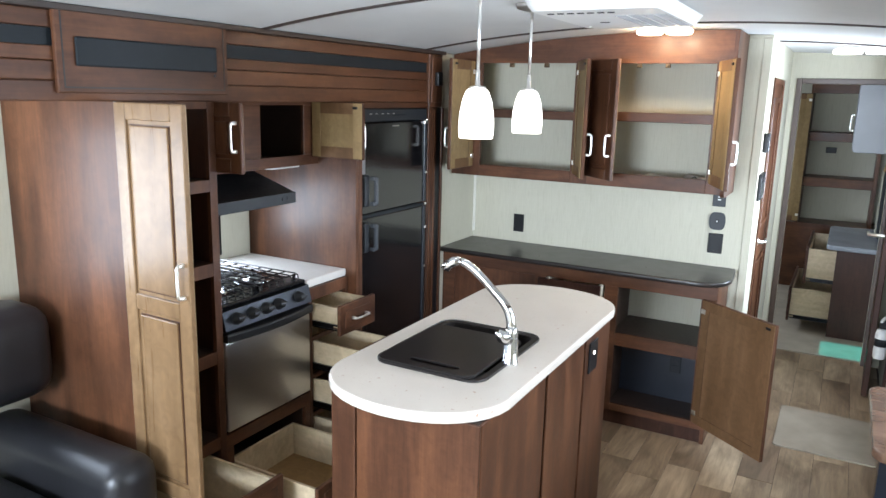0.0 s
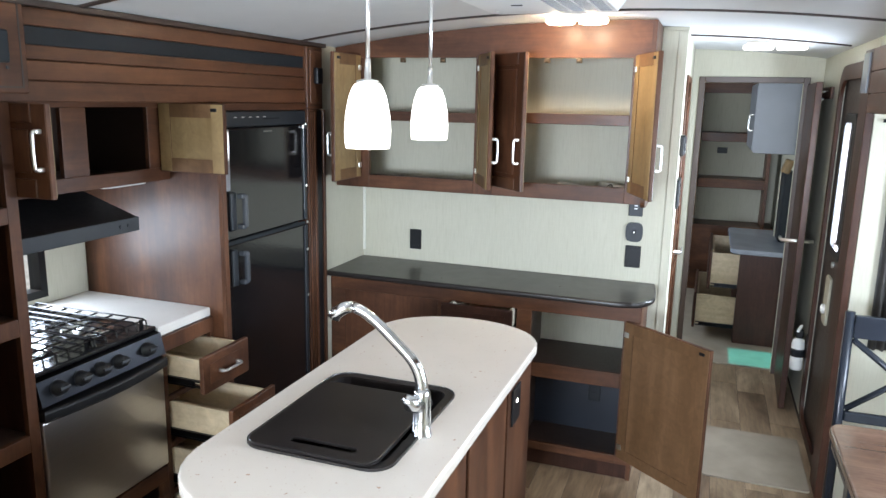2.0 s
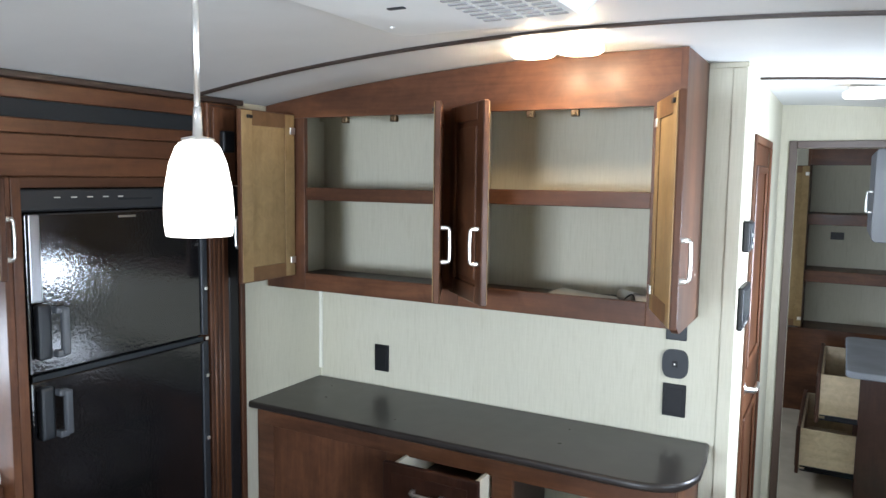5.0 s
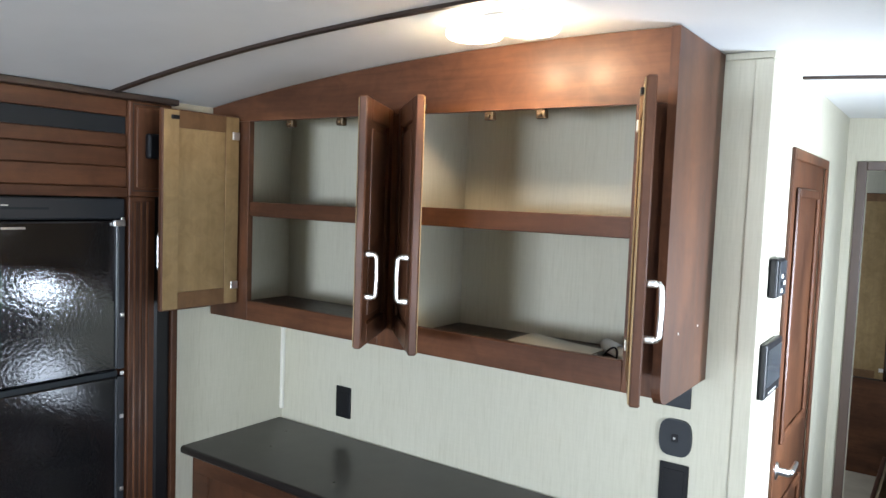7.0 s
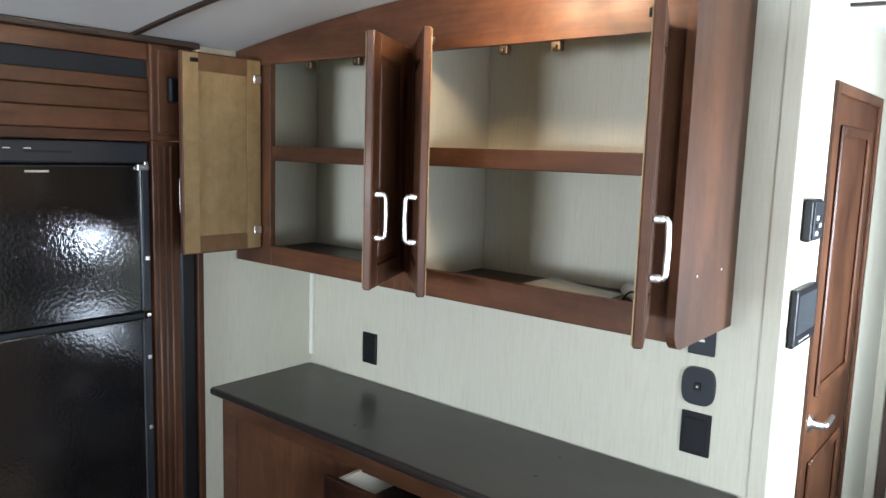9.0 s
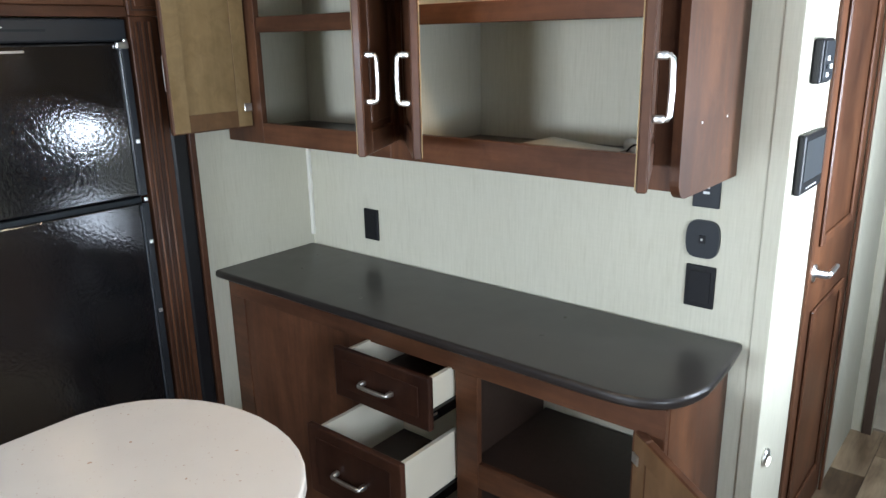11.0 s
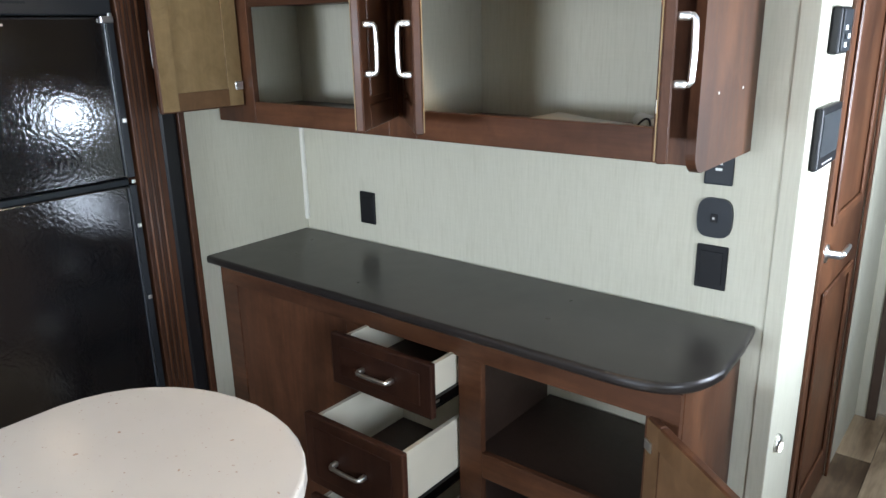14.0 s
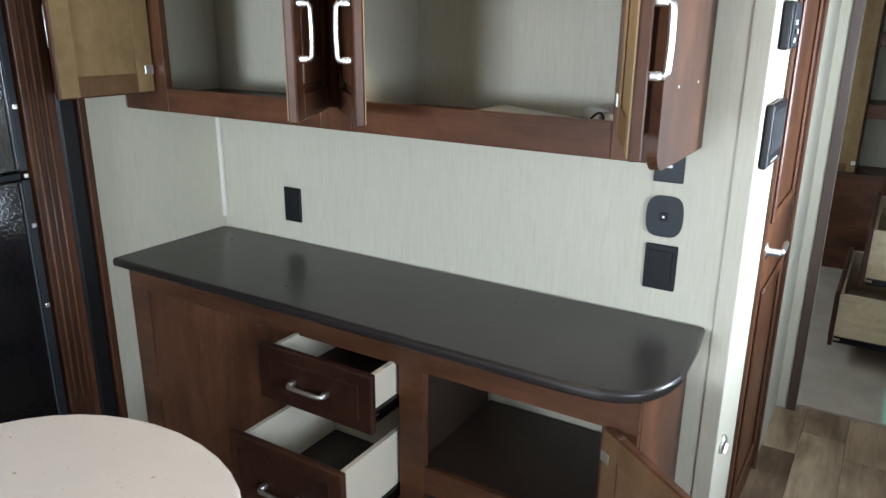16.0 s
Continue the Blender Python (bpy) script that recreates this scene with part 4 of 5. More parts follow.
part("slate_strip", box(-2.0118, -2.005, -1.25, 3.4445, 1.845, 1.893), M_SLATE, fascia, "dark slate-grey strip")
solo("ceiling_edge_trim", box(-2.045, -1.970, -1.25, 3.60, 1.942, 1.960, 0.003), M_DARKTRIM, "dark brown trim along the ceiling edge", "trim", kind="structure")
blk = thing("corner_block", KX, 3.52, 1.66, "cherry corner block at the end of the fascia", "trim", kind="structure")
part("block", box(-2.05, -1.985, 3.4455, 3.585, 1.665, 1.9415, 0.004), M_WOOD, blk)
part("raised_panel", box(-1.9848, -1.979, 3.466, 3.565, 1.69, 1.925, 0.004), M_WOOD, blk)
for y0, y1, z0, z1 in ((3.4560, 3.4590, 1.680, 1.934), (3.4592, 3.575, 1.680, 1.683), (3.4592, 3.575, 1.931, 1.934)):
    part("groove", box(-1.9849, -1.9845, y0, y1, z0, z1), M_LINE, blk)
solo("magnet_catch", box(-1.9788, -1.955, 3.490, 3.541, 1.777, 1.850, 0.006), M_BLACK, "small black square catch on the corner block", "catch")
pil = thing("pilaster", KX, 3.49, 0, "fluted cherry pilaster beside the fridge", "trim", kind="structure")
part("post", box(-2.05, -1.985, 3.4455, 3.530, 0, 1.6645, 0.003), M_WOOD, pil)
for y in (3.464, 3.484, 3.504):
    part("bead", tube([(-1.984, y, 0.10), (-1.984, y, 1.650)], 0.0042, 10), M_WOOD, pil, smooth=True)
    for dy in (-0.0065, 0.0065):
        part("groove", box(-1.9849, -1.9845, y + dy - 0.001, y + dy + 0.001, 0.10, 1.650), M_LINE, pil)
solo("slide_seal", box(-2.06, -1.990, 3.531, 3.590, 0, 1.6645, 0.012), M_BLACK, "black rubber seal strip of the slide-out", "seal", kind="structure")
solo("slide_edge_trim", box(-2.06, -1.985, 3.5905, 3.612, 0, 1.66, 0.003), M_WOOD, "narrow cherry strip on the wall edge", "trim", kind="structure")

# panel above the pantry with a slate insert
sp = thing("fascia_panel", -1.99, 1.67, 1.71, "cherry cabinet panel with a slate-grey insert above the pantry", "cabinet panel")
part("panel", box(-1.9965, -1.978, 1.332, 1.985, 1.714, 1.962, 0.004), M_WOOD_Y, sp)
for a, b, c, d in ((1.349, 1.969, 1.951, 1.956), (1.349, 1.969, 1.728, 1.733), (1.349, 1.354, 1.733, 1.951), (1.964, 1.969, 1.733, 1.951)):
    part("inlay", box(-1.9778, -1.9768, a, b, c, d), M_LINE, sp)
part("insert", box(-1.9778, -1.966, 1.388, 1.926, 1.791, 1.874, 0.006), M_SLATE, sp, "bevelled slate-grey insert")
part("lock", box(-1.9778, -1.974, 1.918, 1.926, 1.776, 1.784), M_CHAR, sp)

# pantry
pa = thing("pantry_cabinet", -2.3, 1.74, 0, "tall cherry pantry cabinet with its door open", "cabinet")
part("side_panel", box(SXL + 0.002, KX - 0.003, 1.5365, 1.5535, 0, 1.69, 0.002), M_WOOD, pa)
part("edge_strip", box(KX - 0.013, KX - 0.002, 1.531, 1.5362, 0.0, 1.69, 0.001), plain("grey_edge_band", (0.32, 0.29, 0.28), 0.35), pa)
part("side_panel", box(SXL + 0.002, KX - 0.02, 1.918, 1.930, 0, 1.69), M_DARK, pa)
part("back_board", box(SXL + 0.002, SXL + 0.012, 1.5535, 1.9175, 0, 1.69), M_INSIDE, pa)
bm = box(KX - 0.018, KX, 1.556, 1.592, 0.0, 1.69, 0.0015)
box(KX - 0.018, KX, 1.900, 1.935, 0.0, 1.69, 0.0015, bm=bm)
rails = ((0.0, 0.10), (0.36, 0.41), (0.71, 0.76), (1.055, 1.105), (1.370, 1.415), (1.665, 1.69))
for a, b in rails:
    box(KX - 0.018, KX, 1.5925, 1.8995, a, b, 0.0015, bm=bm)
part("face_frame", bm, M_WOOD, pa)
for a, b in rails[1:-1]:
    part("shelf", box(SXL + 0.0125, KX - 0.0185, 1.5535, 1.9175, b - 0.02, b - 0.004), M_INSIDE, pa)
cab_door(pa, 0.308, 1.28, pose(KX + 0.012, 1.531, 0.41) @ pose(0, 0, 0, 0, 0, 90) @ pose(0, 0, 0, 0, 0, -92), True, 0.755, rails=(0.655,), label="open two-panel tan pantry door", front=M_TAN, hinges=False, shade_line=M_DARK)
drawer(pa, 0.30, 0.24, pose(KX, 1.595, 0.11) @ pose(0, 0, 0, 0, 0, 90), 0.30, 0.45, box_mat=M_DRAWER, floor_mat=M_DRAWER)

# cooker
co = thing("cooker", -2.3, 2.19, 0.40, "stainless gas cooker with black hob and five knobs", "cooker")
CY0, CY1 = 1.936, 2.446
HZ = 0.926                                   # top of the hob
part("body", box(SXL + 0.01, -2.03, CY0, CY1, 0.405, HZ - 0.017), M_BLACK, co)
part("hob", box(SXL + 0.02, -2.018, CY0, CY1, HZ - 0.0165, HZ, 0.006), M_ENAMEL, co, "glossy black enamel hob")
ctrl = extrude_xz([(-2.03, 0.824), (-1.985, 0.830), (-2.003, HZ - 0.022), (-2.03, HZ - 0.018)], CY0, CY1)
part("control_panel", ctrl, M_DARKSTEEL, co, "dark brushed steel control panel")
for y in (2.000, 2.085, 2.165, 2.240, 2.366):
    m = pose(-1.994, y, 0.868) @ pose(0, 0, 0, 0, 103 - 26, 0)
    k = part("knob", lathe([(0.024, 0.0), (0.024, 0.006), (0.019, 0.008), (0.017, 0.028), (0.0, 0.028)], 24, m), M_BLACK, co, smooth=True)
    part("knob_ring", lathe([(0.0245, 0.0), (0.0265, 0.0), (0.0265, 0.003), (0.0245, 0.003)], 24, m), M_CHAR, k)
    part("knob_grip", turned(box(-0.005, 0.005, -0.019, 0.019, 0.0282, 0.036, 0.002), m), M_CHAR, k)
part("oven_door", box(-2.029, -1.994, CY0 + 0.004, CY1 - 0.004, 0.412, 0.780, 0.006), M_STEEL, co, "brushed stainless oven door")
hb = slab([(-2.029, CY0), (-2.029, CY1)] + [(-1.978 + 0.026 * math.sin(math.pi * i / 16), CY1 - (CY1 - CY0) * i / 16) for i in range(17)], 0.782, 0.820, 0.009)
part("handle", hb, M_BLACK, co, "wide bowed black oven handle")
for gy0, gy1 in ((CY0 + 0.02, 2.185), (2.197, CY1 - 0.02)):
    bm = None
    for y in [gy0 + (gy1 - gy0) * i / 5 for i in range(6)]:
        bm = merge(bm, tube([(SXL + 0.07, y, HZ + 0.026), (-2.06, y, HZ + 0.026), (-2.045, y, HZ + 0.020), (-2.042, y, HZ + 0.001)], 0.0032, 8))
    for x in [SXL + 0.075 + i * 0.070 for i in range(8)]:
        merge(bm, tube([(x, gy0 - 0.004, HZ + 0.021), (x, gy1 + 0.004, HZ + 0.021)], 0.0034, 8))
    for x in (SXL + 0.075, -2.063):
        for y in (gy0 + 0.004, gy1 - 0.004):
            box(x - 0.005, x + 0.005, y - 0.005, y + 0.005, HZ, HZ + 0.022, bm=bm)
    part("grate", bm, M_ENAMEL, co, "black wire pan support")
for bx, by in ((-2.20, 2.06), (-2.20, 2.32), (-2.45, 2.19)):
    b = part("burner", lathe([(0.045, HZ + 0.0002), (0.045, HZ + 0.004), (0.034, HZ + 0.007), (0.034, HZ + 0.013), (0.0, HZ + 0.014)], 26, pose(bx, by, 0)), M_STEEL, co, smooth=True)
    part("burner_ring", lathe([(0.050, HZ + 0.0002), (0.082, HZ + 0.0002), (0.085, HZ + 0.005), (0.078, HZ + 0.008), (0.050, HZ + 0.0015)], 30, pose(bx, by, 0)), M_CHROME, b, "chrome drip ring", smooth=True)

# bay below the cooker
lb = thing("under_cooker_cabinet", -2.3, 2.19, 0, "cherry base under the cooker with an open empty bay", "cabinet")
bm = box(KX - 0.02, KX - 0.002, CY0, CY1, 0.345, 0.400, 0.002)
box(KX - 0.02, KX - 0.002, CY0, CY0 + 0.035, 0.0, 0.3448, 0.002, bm=bm)
box(KX - 0.02, KX - 0.002, CY1 - 0.035, CY1, 0.0, 0.3448, 0.002, bm=bm)
box(KX - 0.02, KX - 0.002, CY0 + 0.0352, CY1 - 0.0352, 0.0, 0.07, 0.002, bm=bm)
part("face_frame", bm, M_WOOD_Y, lb)
bm = box(SXL + 0.01, KX - 0.0205, CY0, CY0 + 0.012, 0, 0.400)
box(SXL + 0.01, KX - 0.0205, CY1 - 0.012, CY1, 0, 0.400, bm=bm)
box(SXL + 0.01, SXL + 0.02, CY0 + 0.012, CY1 - 0.012, 0, 0.400, bm=bm)
box(SXL + 0.021, KX - 0.0205, CY0 + 0.0125, CY1 - 0.0125, 0.05, 0.062, bm=bm)
part("lining", bm, M_INSIDE, lb)
drawer(lb, 0.44, 0.20, pose(KX, 1.971, 0.075) @ pose(0, 0, 0, 0, 0, 90), 0.40, 0.46, box_mat=M_DRAWER, floor_mat=M_BACK_X, handle=True)

# drawer unit and worktop between cooker and fridge
du = thing("drawer_cabinet", -2.3, 2.6, 0, "cherry drawer unit with four drawers pulled open", "cabinet")
bm = box(KX - 0.02, KX - 0.002, 2.448, 2.735, 0.825, 0.881, 0.002)
box(KX - 0.02, KX - 0.002, 2.448, 2.470, 0.0, 0.8248, 0.002, bm=bm)
box(KX - 0.02, KX - 0.002, 2.715, 2.735, 0.0, 0.8248, 0.002, bm=bm)
for z in (0.10, 0.29, 0.475, 0.655):
    box(KX - 0.02, KX - 0.002, 2.4705, 2.7145, z - 0.02, z, 0.002, bm=bm)
part("face_frame", bm, M_WOOD, du)
bm = box(SXL + 0.01, KX - 0.021, 2.448, 2.458, 0, 0.86)
box(SXL + 0.01, KX - 0.021, 2.725, 2.735, 0, 0.86, bm=bm)
part("lining", bm, M_INSIDE, du)
for z, h, pull in ((0.685, 0.135, 0.135), (0.485, 0.16, 0.25), (0.30, 0.165, 0.20), (0.105, 0.175, 0.18)):
    drawer(du, 0.268, h, pose(KX, 2.468, z) @ pose(0, 0, 0, 0, 0, 90), pull, 0.42, box_mat=M_DRAWER, floor_mat=M_DRAWER)
solo("kitchen_worktop", slab([(SXL + 0.003, 2.449), (-2.015, 2.449), (-2.015, 2.736), (SXL + 0.003, 2.736)], 0.882, 0.918, 0.006), M_KTOP, "white speckled worktop beside the cooker", "worktop")

# wall cabinet over the cooker and extractor hood
mw = thing("cooker_wall_cabinet", -2.4, 2.33, 1.403, "cherry wall cabinet over the cooker with both doors open", "cabinet")
WX = -2.17                                   # its face stands back from the fascia
bm = box(WX - 0.018, WX, 1.936, 2.736, 1.672, 1.735, 0.002)
box(WX - 0.018, WX, 1.936, 2.736, 1.403, 1.450, 0.002, bm=bm)
for y0, y1 in ((1.936, 1.972), (2.252, 2.354), (2.632, 2.736)):
    box(WX - 0.018, WX, y0, y1, 1.4502, 1.6718, 0.002, bm=bm)
part("face_frame", bm, M_WOOD_Y, mw)
part("bottom_board", box(SXL + 0.003, WX - 0.0185, 1.936, 2.736, 1.405, 1.420), M_INSIDE, mw)
part("top_board", box(SXL + 0.003, WX - 0.0185, 1.936, 2.736, 1.720, 1.735), M_INSIDE, mw)
part("back_board", box(SXL + 0.003, SXL + 0.012, 1.936, 2.736, 1.4205, 1.7195), M_INSIDE, mw)
for y0 in (1.936, 2.726):
    part("side_board", box(SXL + 0.0125, WX - 0.0185, y0, y0 + 0.010, 1.4205, 1.7195), M_INSIDE, mw)
cab_door(mw, 0.285, 0.252, pose(WX + 0.004, 1.958, 1.438), True, 0.13, hinges=False)
cab_door(mw, 0.285, 0.252, pose(WX + 0.004, 2.684, 1.438, 0, 0, 180), False, 0.10, hinges=False)
part("under_light", slab(rounded(-2.36, -2.25, 2.50, 2.715, 0.03), 1.384, 1.4025, 0.006), M_WHITE, mw, "white lens of the under-cabinet light")
ho = thing("extractor_hood", -2.3, 2.19, 1.25, "black sloping extractor hood over the cooker", "hood")
part("canopy", extrude_xz([(SXL + 0.003, 1.265), (-2.070, 1.265), (-2.070, 1.308), (-2.34, 1.395), (SXL + 0.003, 1.400)], 1.938, 2.444), M_BLACK, ho)
part("front_lip", box(-2.0695, -2.062, 1.938, 2.444, 1.262, 1.310, 0.003), M_CHAR, ho)
for y in (2.36, 2.395):
    part("switch", lathe([(0.008, 0), (0.008, 0.004), (0.0, 0.004)], 14, pose(-2.0618, y, 1.286) @ pose(0, 0, 0, 0, 90, 0)), M_CHAR, ho)
solo("hood_lead", tube(bezier((SXL + 0.02, 2.03, 1.252), (SXL + 0.03, 2.02, 1.05), (SXL + 0.05, 2.10, 0.98), (SXL + 0.08, 2.06, 0.935), 14), 0.003, 8), M_WHITE, "thin white cord hanging behind the cooker", "cord", smooth=True)

# fridge and its housing
fh = thing("fridge_housing", -2.3, 3.1, 0, "cherry side panels of the fridge housing", "cabinet")
part("side_panel", box(SXL + 0.003, -1.955, 2.7375, 2.758, 0, 1.69, 0.002), M_WOOD, fh)
part("front_stile", box(-1.985, -1.953, 2.7585, 2.786, 0, 1.69, 0.003), M_WOOD, fh)
part("top_rail", box(-2.03, -1.990, 2.787, 3.4445, 1.662, 1.69, 0.002), M_WOOD_Y, fh)
fr = thing("refrigerator", -2.3, 3.14, 0.02, "black two-door refrigerator with textured gloss doors", "refrigerator")
part("body", box(SXL + 0.01, -2.045, 2.790, 3.443, 0.02, 1.660), M_BLACK, fr)
part("control_strip", box(-2.0448, -1.992, 2.790, 3.438, 1.598, 1.658, 0.006), M_CHAR, fr)
part("badge", box(-1.9918, -1.991, 3.10, 3.22, 1.625, 1.631), M_SLATE, fr)
fr_up = part("upper_door", box(-2.0448, -1.993, 2.815, 3.436, 1.158, 1.594, 0.006), M_FRIDGE, fr, "textured black freezer door")
fr_lo = part("lower_door", box(-2.0448, -1.993, 2.815, 3.436, 0.10, 1.140, 0.006), M_FRIDGE, fr, "textured black fridge door")
part("door_edge", box(-1.9928, -1.988, 3.415, 3.4355, 1.160, 1.592, 0.002), M_CHAR, fr_up)
part("door_edge", box(-1.9928, -1.988, 3.415, 3.4355, 0.105, 1.138, 0.002), M_CHAR, fr_lo)
part("door_edge", box(-1.9928, -1.980, 2.817, 2.850, 1.356, 1.592, 0.004), M_EDGE, fr_up)
part("logo_plate", box(-1.9928, -1.992, 3.10, 3.16, 1.573, 1.579), M_STEEL, fr_up)
part("door_strip", box(-1.9928, -1.987, 2.817, 3.414, 1.141, 1.157, 0.002), M_SLATE, fr)
for z0, z1, owner in ((1.200, 1.352, fr_up), (0.978, 1.125, fr_lo)):
    bm = box(-1.9925, -1.966, 2.826, 2.866, z0, z1, 0.008)
    part("handle_base", bm, M_CHAR, owner)
    hb = box(-1.9655, -1.938, 2.860, 2.888, z0 + 0.006, z0 + 0.026, 0.005)
    box(-1.9655, -1.938, 2.860, 2.888, z1 - 0.026, z1 - 0.006, 0.005, bm=hb)
    box(-1.952, -1.934, 2.874, 2.898, z0 + 0.010, z1 - 0.010, 0.007, 3, bm=hb)
    part("handle", hb, M_HANDLE, owner, "charcoal paddle handle")
for owner, z0, z1 in ((fr_up, 1.165, 1.585), (fr_lo, 0.11, 1.132)):
    part("edge_bead", box(-1.9928, -1.986, 3.408, 3.413, z0, z1, 0.002), M_HANDLE, owner, "thin grey bead along the door edge")
part("hinge_plate", box(-1.9920, -1.980, 3.398, 3.434, 1.578, 1.596, 0.003), M_NICKEL, fr, "bright hinge plate")
for i in range(5):
    part("control_mark", box(-1.9918, -1.9912, 2.90 + 0.05 * i, 2.918 + 0.05 * i, 1.634, 1.637), M_PAPERWHITE, fr)
for z in (1.598, 1.149, 1.32, 1.02, 0.80):
    part("hinge_screw", box(-1.9878, -1.982, 3.420, 3.432, z - 0.006, z + 0.006, 0.002), M_NICKEL, fr)

# black leather seating in the lounge
so = thing("theatre_sofa", -2.15, 0.7, 0, "black leather reclining sofa against the slide-out wall", "sofa")
part("base", box(-2.58, -1.78, -0.35, 1.42, 0.05, 0.30, 0.03, 3), M_LEATHER, so)
for y0, y1 in ((-0.20, 0.53), (0.55, 1.27)):
    part("seat_cushion", box(-2.45, -1.72, y0, y1, 0.301, 0.47, 0.06, 4), M_LEATHER, so, smooth=True)
    part("back_cushion", box(-2.60, -2.33, y0, y1 + (0.23 if y0 > 0 else 0), 0.665, 1.00, 0.09, 4), M_LEATHER, so, smooth=True)
    part("footrest", box(-1.775, -1.70, y0 + 0.02, y1 - 0.02, 0.06, 0.30, 0.03, 3), M_LEATHER, so, smooth=True)
for y0, y1 in ((-0.42, -0.21), (1.28, 1.47)):
    part("armrest", box(-2.56, -1.80, y0, y1, 0.301, 0.60, 0.07, 4), M_LEATHER, so, smooth=True)

# ---- windows ----
def window(name, plane, axis, a0, a1, z0, z1, inward, label):
    """Frame and pane in a wall; axis tells along which direction the window runs."""
    w = thing(name, *((plane, (a0 + a1) / 2, z0) if axis == "y" else ((a0 + a1) / 2, plane, z0)), label, "window", kind="structure")

    def bar(a, b, c, d, p0, p1):
        return box(p0, p1, a, b, c, d) if axis == "y" else box(a, b, p0, p1, c, d)
    p = sorted((plane + 0.012 * inward, plane - 0.045 * inward))
    bm = merge(merge(merge(bar(a0, a0 + 0.03, z0, z1, *p), bar(a1 - 0.03, a1, z0, z1, *p)), bar(a0 + 0.03, a1 - 0.03, z0, z0 + 0.03, *p)), bar(a0 + 0.03, a1 - 0.03, z1 - 0.03, z1, *p))
    part("window_frame", bm, M_BLACK, w)
    q = sorted((plane - 0.020 * inward, plane - 0.024 * inward))
    g = part("pane", bar(a0 + 0.028, a1 - 0.028, z0 + 0.028, z1 - 0.028, *q), M_GLASS, w)
    g.visible_shadow = False
    return w


window("window_1", SXL, "y", *LW, 1, "black-framed lounge window")
window("window_2", SXL, "y", *CW, 1, "small black-framed window behind the cooker")
window("window_3", SXR, "y", *DWN, -1, "black-framed dinette window")
window("window_4", YB, "x", *RW, 1, "black-framed rear window")

# ---- dinette ----
ta = thing("dining_table", 0.72, 2.61, 0, "brown laminate dining table with rounded corners", "table")
part("tabletop", slab(rounded(0.168, 1.20, 2.31, 2.915, 0.05), 0.725, 0.755, 0.008), M_TABLE, ta)
for x in (0.26, 1.12):
    for y in (2.38, 2.85):
        part("leg", box(x - 0.03, x + 0.03, y - 0.03, y + 0.03, 0, 0.7245, 0.004), M_CHAIRBLACK, ta)


def chair(x, y, turn):
    """A chair with a crossed back; it faces -y before it is turned."""
    c = thing("dining_chair", x, y, 0, "black wooden dining chair with crossed back and cream seat", "chair", "chairs round the dining table")
    m = pose(x, y, 0, 0, 0, turn)
    for px in (-0.2, 0.2):
        part("back_post", turned(tube([(px, 0.20, 0), (px, 0.20, 0.46), (px, 0.24, 0.965)], 0.019, 10), m), M_CHAIRBLACK, c, smooth=True)
        part("leg", turned(box(px - 0.019, px + 0.019, -0.20, -0.16, 0, 0.43, 0.003), m), M_CHAIRBLACK, c)
    for z0, z1, yy in ((0.865, 0.955, 0.235), (0.54, 0.58, 0.205)):
        part("back_rail", turned(box(-0.182, 0.182, yy - 0.012, yy + 0.012, z0, z1, 0.005), m), M_CHAIRBLACK, c)
    for s in (-1, 1):
        off = 0.006 * s
        part("cross_slat", turned(tube([(-0.18 * s, 0.207 + off, 0.585), (0, 0.222 + off, 0.722), (0.18 * s, 0.232 + off, 0.860)], 0.012, 8), m), M_CHAIRBLACK, c, smooth=True)
    part("seat_frame", turned(box(-0.215, 0.215, -0.21, 0.185, 0.43, 0.455, 0.005), m), M_CHAIRBLACK, c)
    part("seat", turned(box(-0.205, 0.205, -0.20, 0.17, 0.4555, 0.50, 0.018, 3), m), M_CUSHION, c, "cream padded seat", smooth=True)


chair(0.500, 3.28, 0)
chair(0.70, 1.98, 180)

# right slide: post, fascia, curtain
solo("slide_post", box(0.322, 0.353, 3.872, 4.045, 0, 1.955, 0.004), M_DARK, "dark wooden post at the slide-out's end", "post", kind="structure")
solo("slide_post_cap", box(0.315, 0.3215, 3.90, 4.02, 1.78, 1.94, 0.002), M_GREYTOP, "pale cap on the slide-out's post", "trim", kind="structure")
f2 = solo("slide_fascia_right", box(0.328, 0.354, -0.55, 3.859, 1.70, 1.955), M_WOOD_Y, "cherry fascia over the dinette slide-out", "trim", kind="structure")
for z0, z1 in ((1.702, 1.775), (1.778, 1.86), (1.863, 1.953)):
    part("board", box(0.320, 0.3278, -0.55, 3.858, z0, z1, 0.003), M_WOOD_Y, f2)
cu = bmesh.new()
prev = None
for i in range(61):
    x = 0.445 + 0.26 * i / 60
    yy = 3.878 + 0.014 * math.sin(i * 0.9)
    ring = [cu.verts.new((x, yy - 0.003, 0.72)), cu.verts.new((x, yy - 0.003, 1.66)), cu.verts.new((x, yy + 0.003, 1.66)), cu.verts.new((x, yy + 0.003, 0.72))]
    if prev:
        for k in range(4):
            cu.faces.new((prev[k], prev[(k + 1) % 4], ring[(k + 1) % 4], ring[k]))
    else:
        cu.faces.new(ring)
    prev = ring
cu.faces.new(prev[::-1])
curtain = thing("curtain", 0.55, 3.88, 0.72, "charcoal cloth curtain hanging on a rod", "curtain")
part("cloth", cu, M_CURTAIN, curtain, smooth=True)
part("rod", tube([(0.39, 3.88, 1.672), (1.20, 3.88, 1.672)], 0.008, 12), M_CHAIRBLACK, curtain, smooth=True)

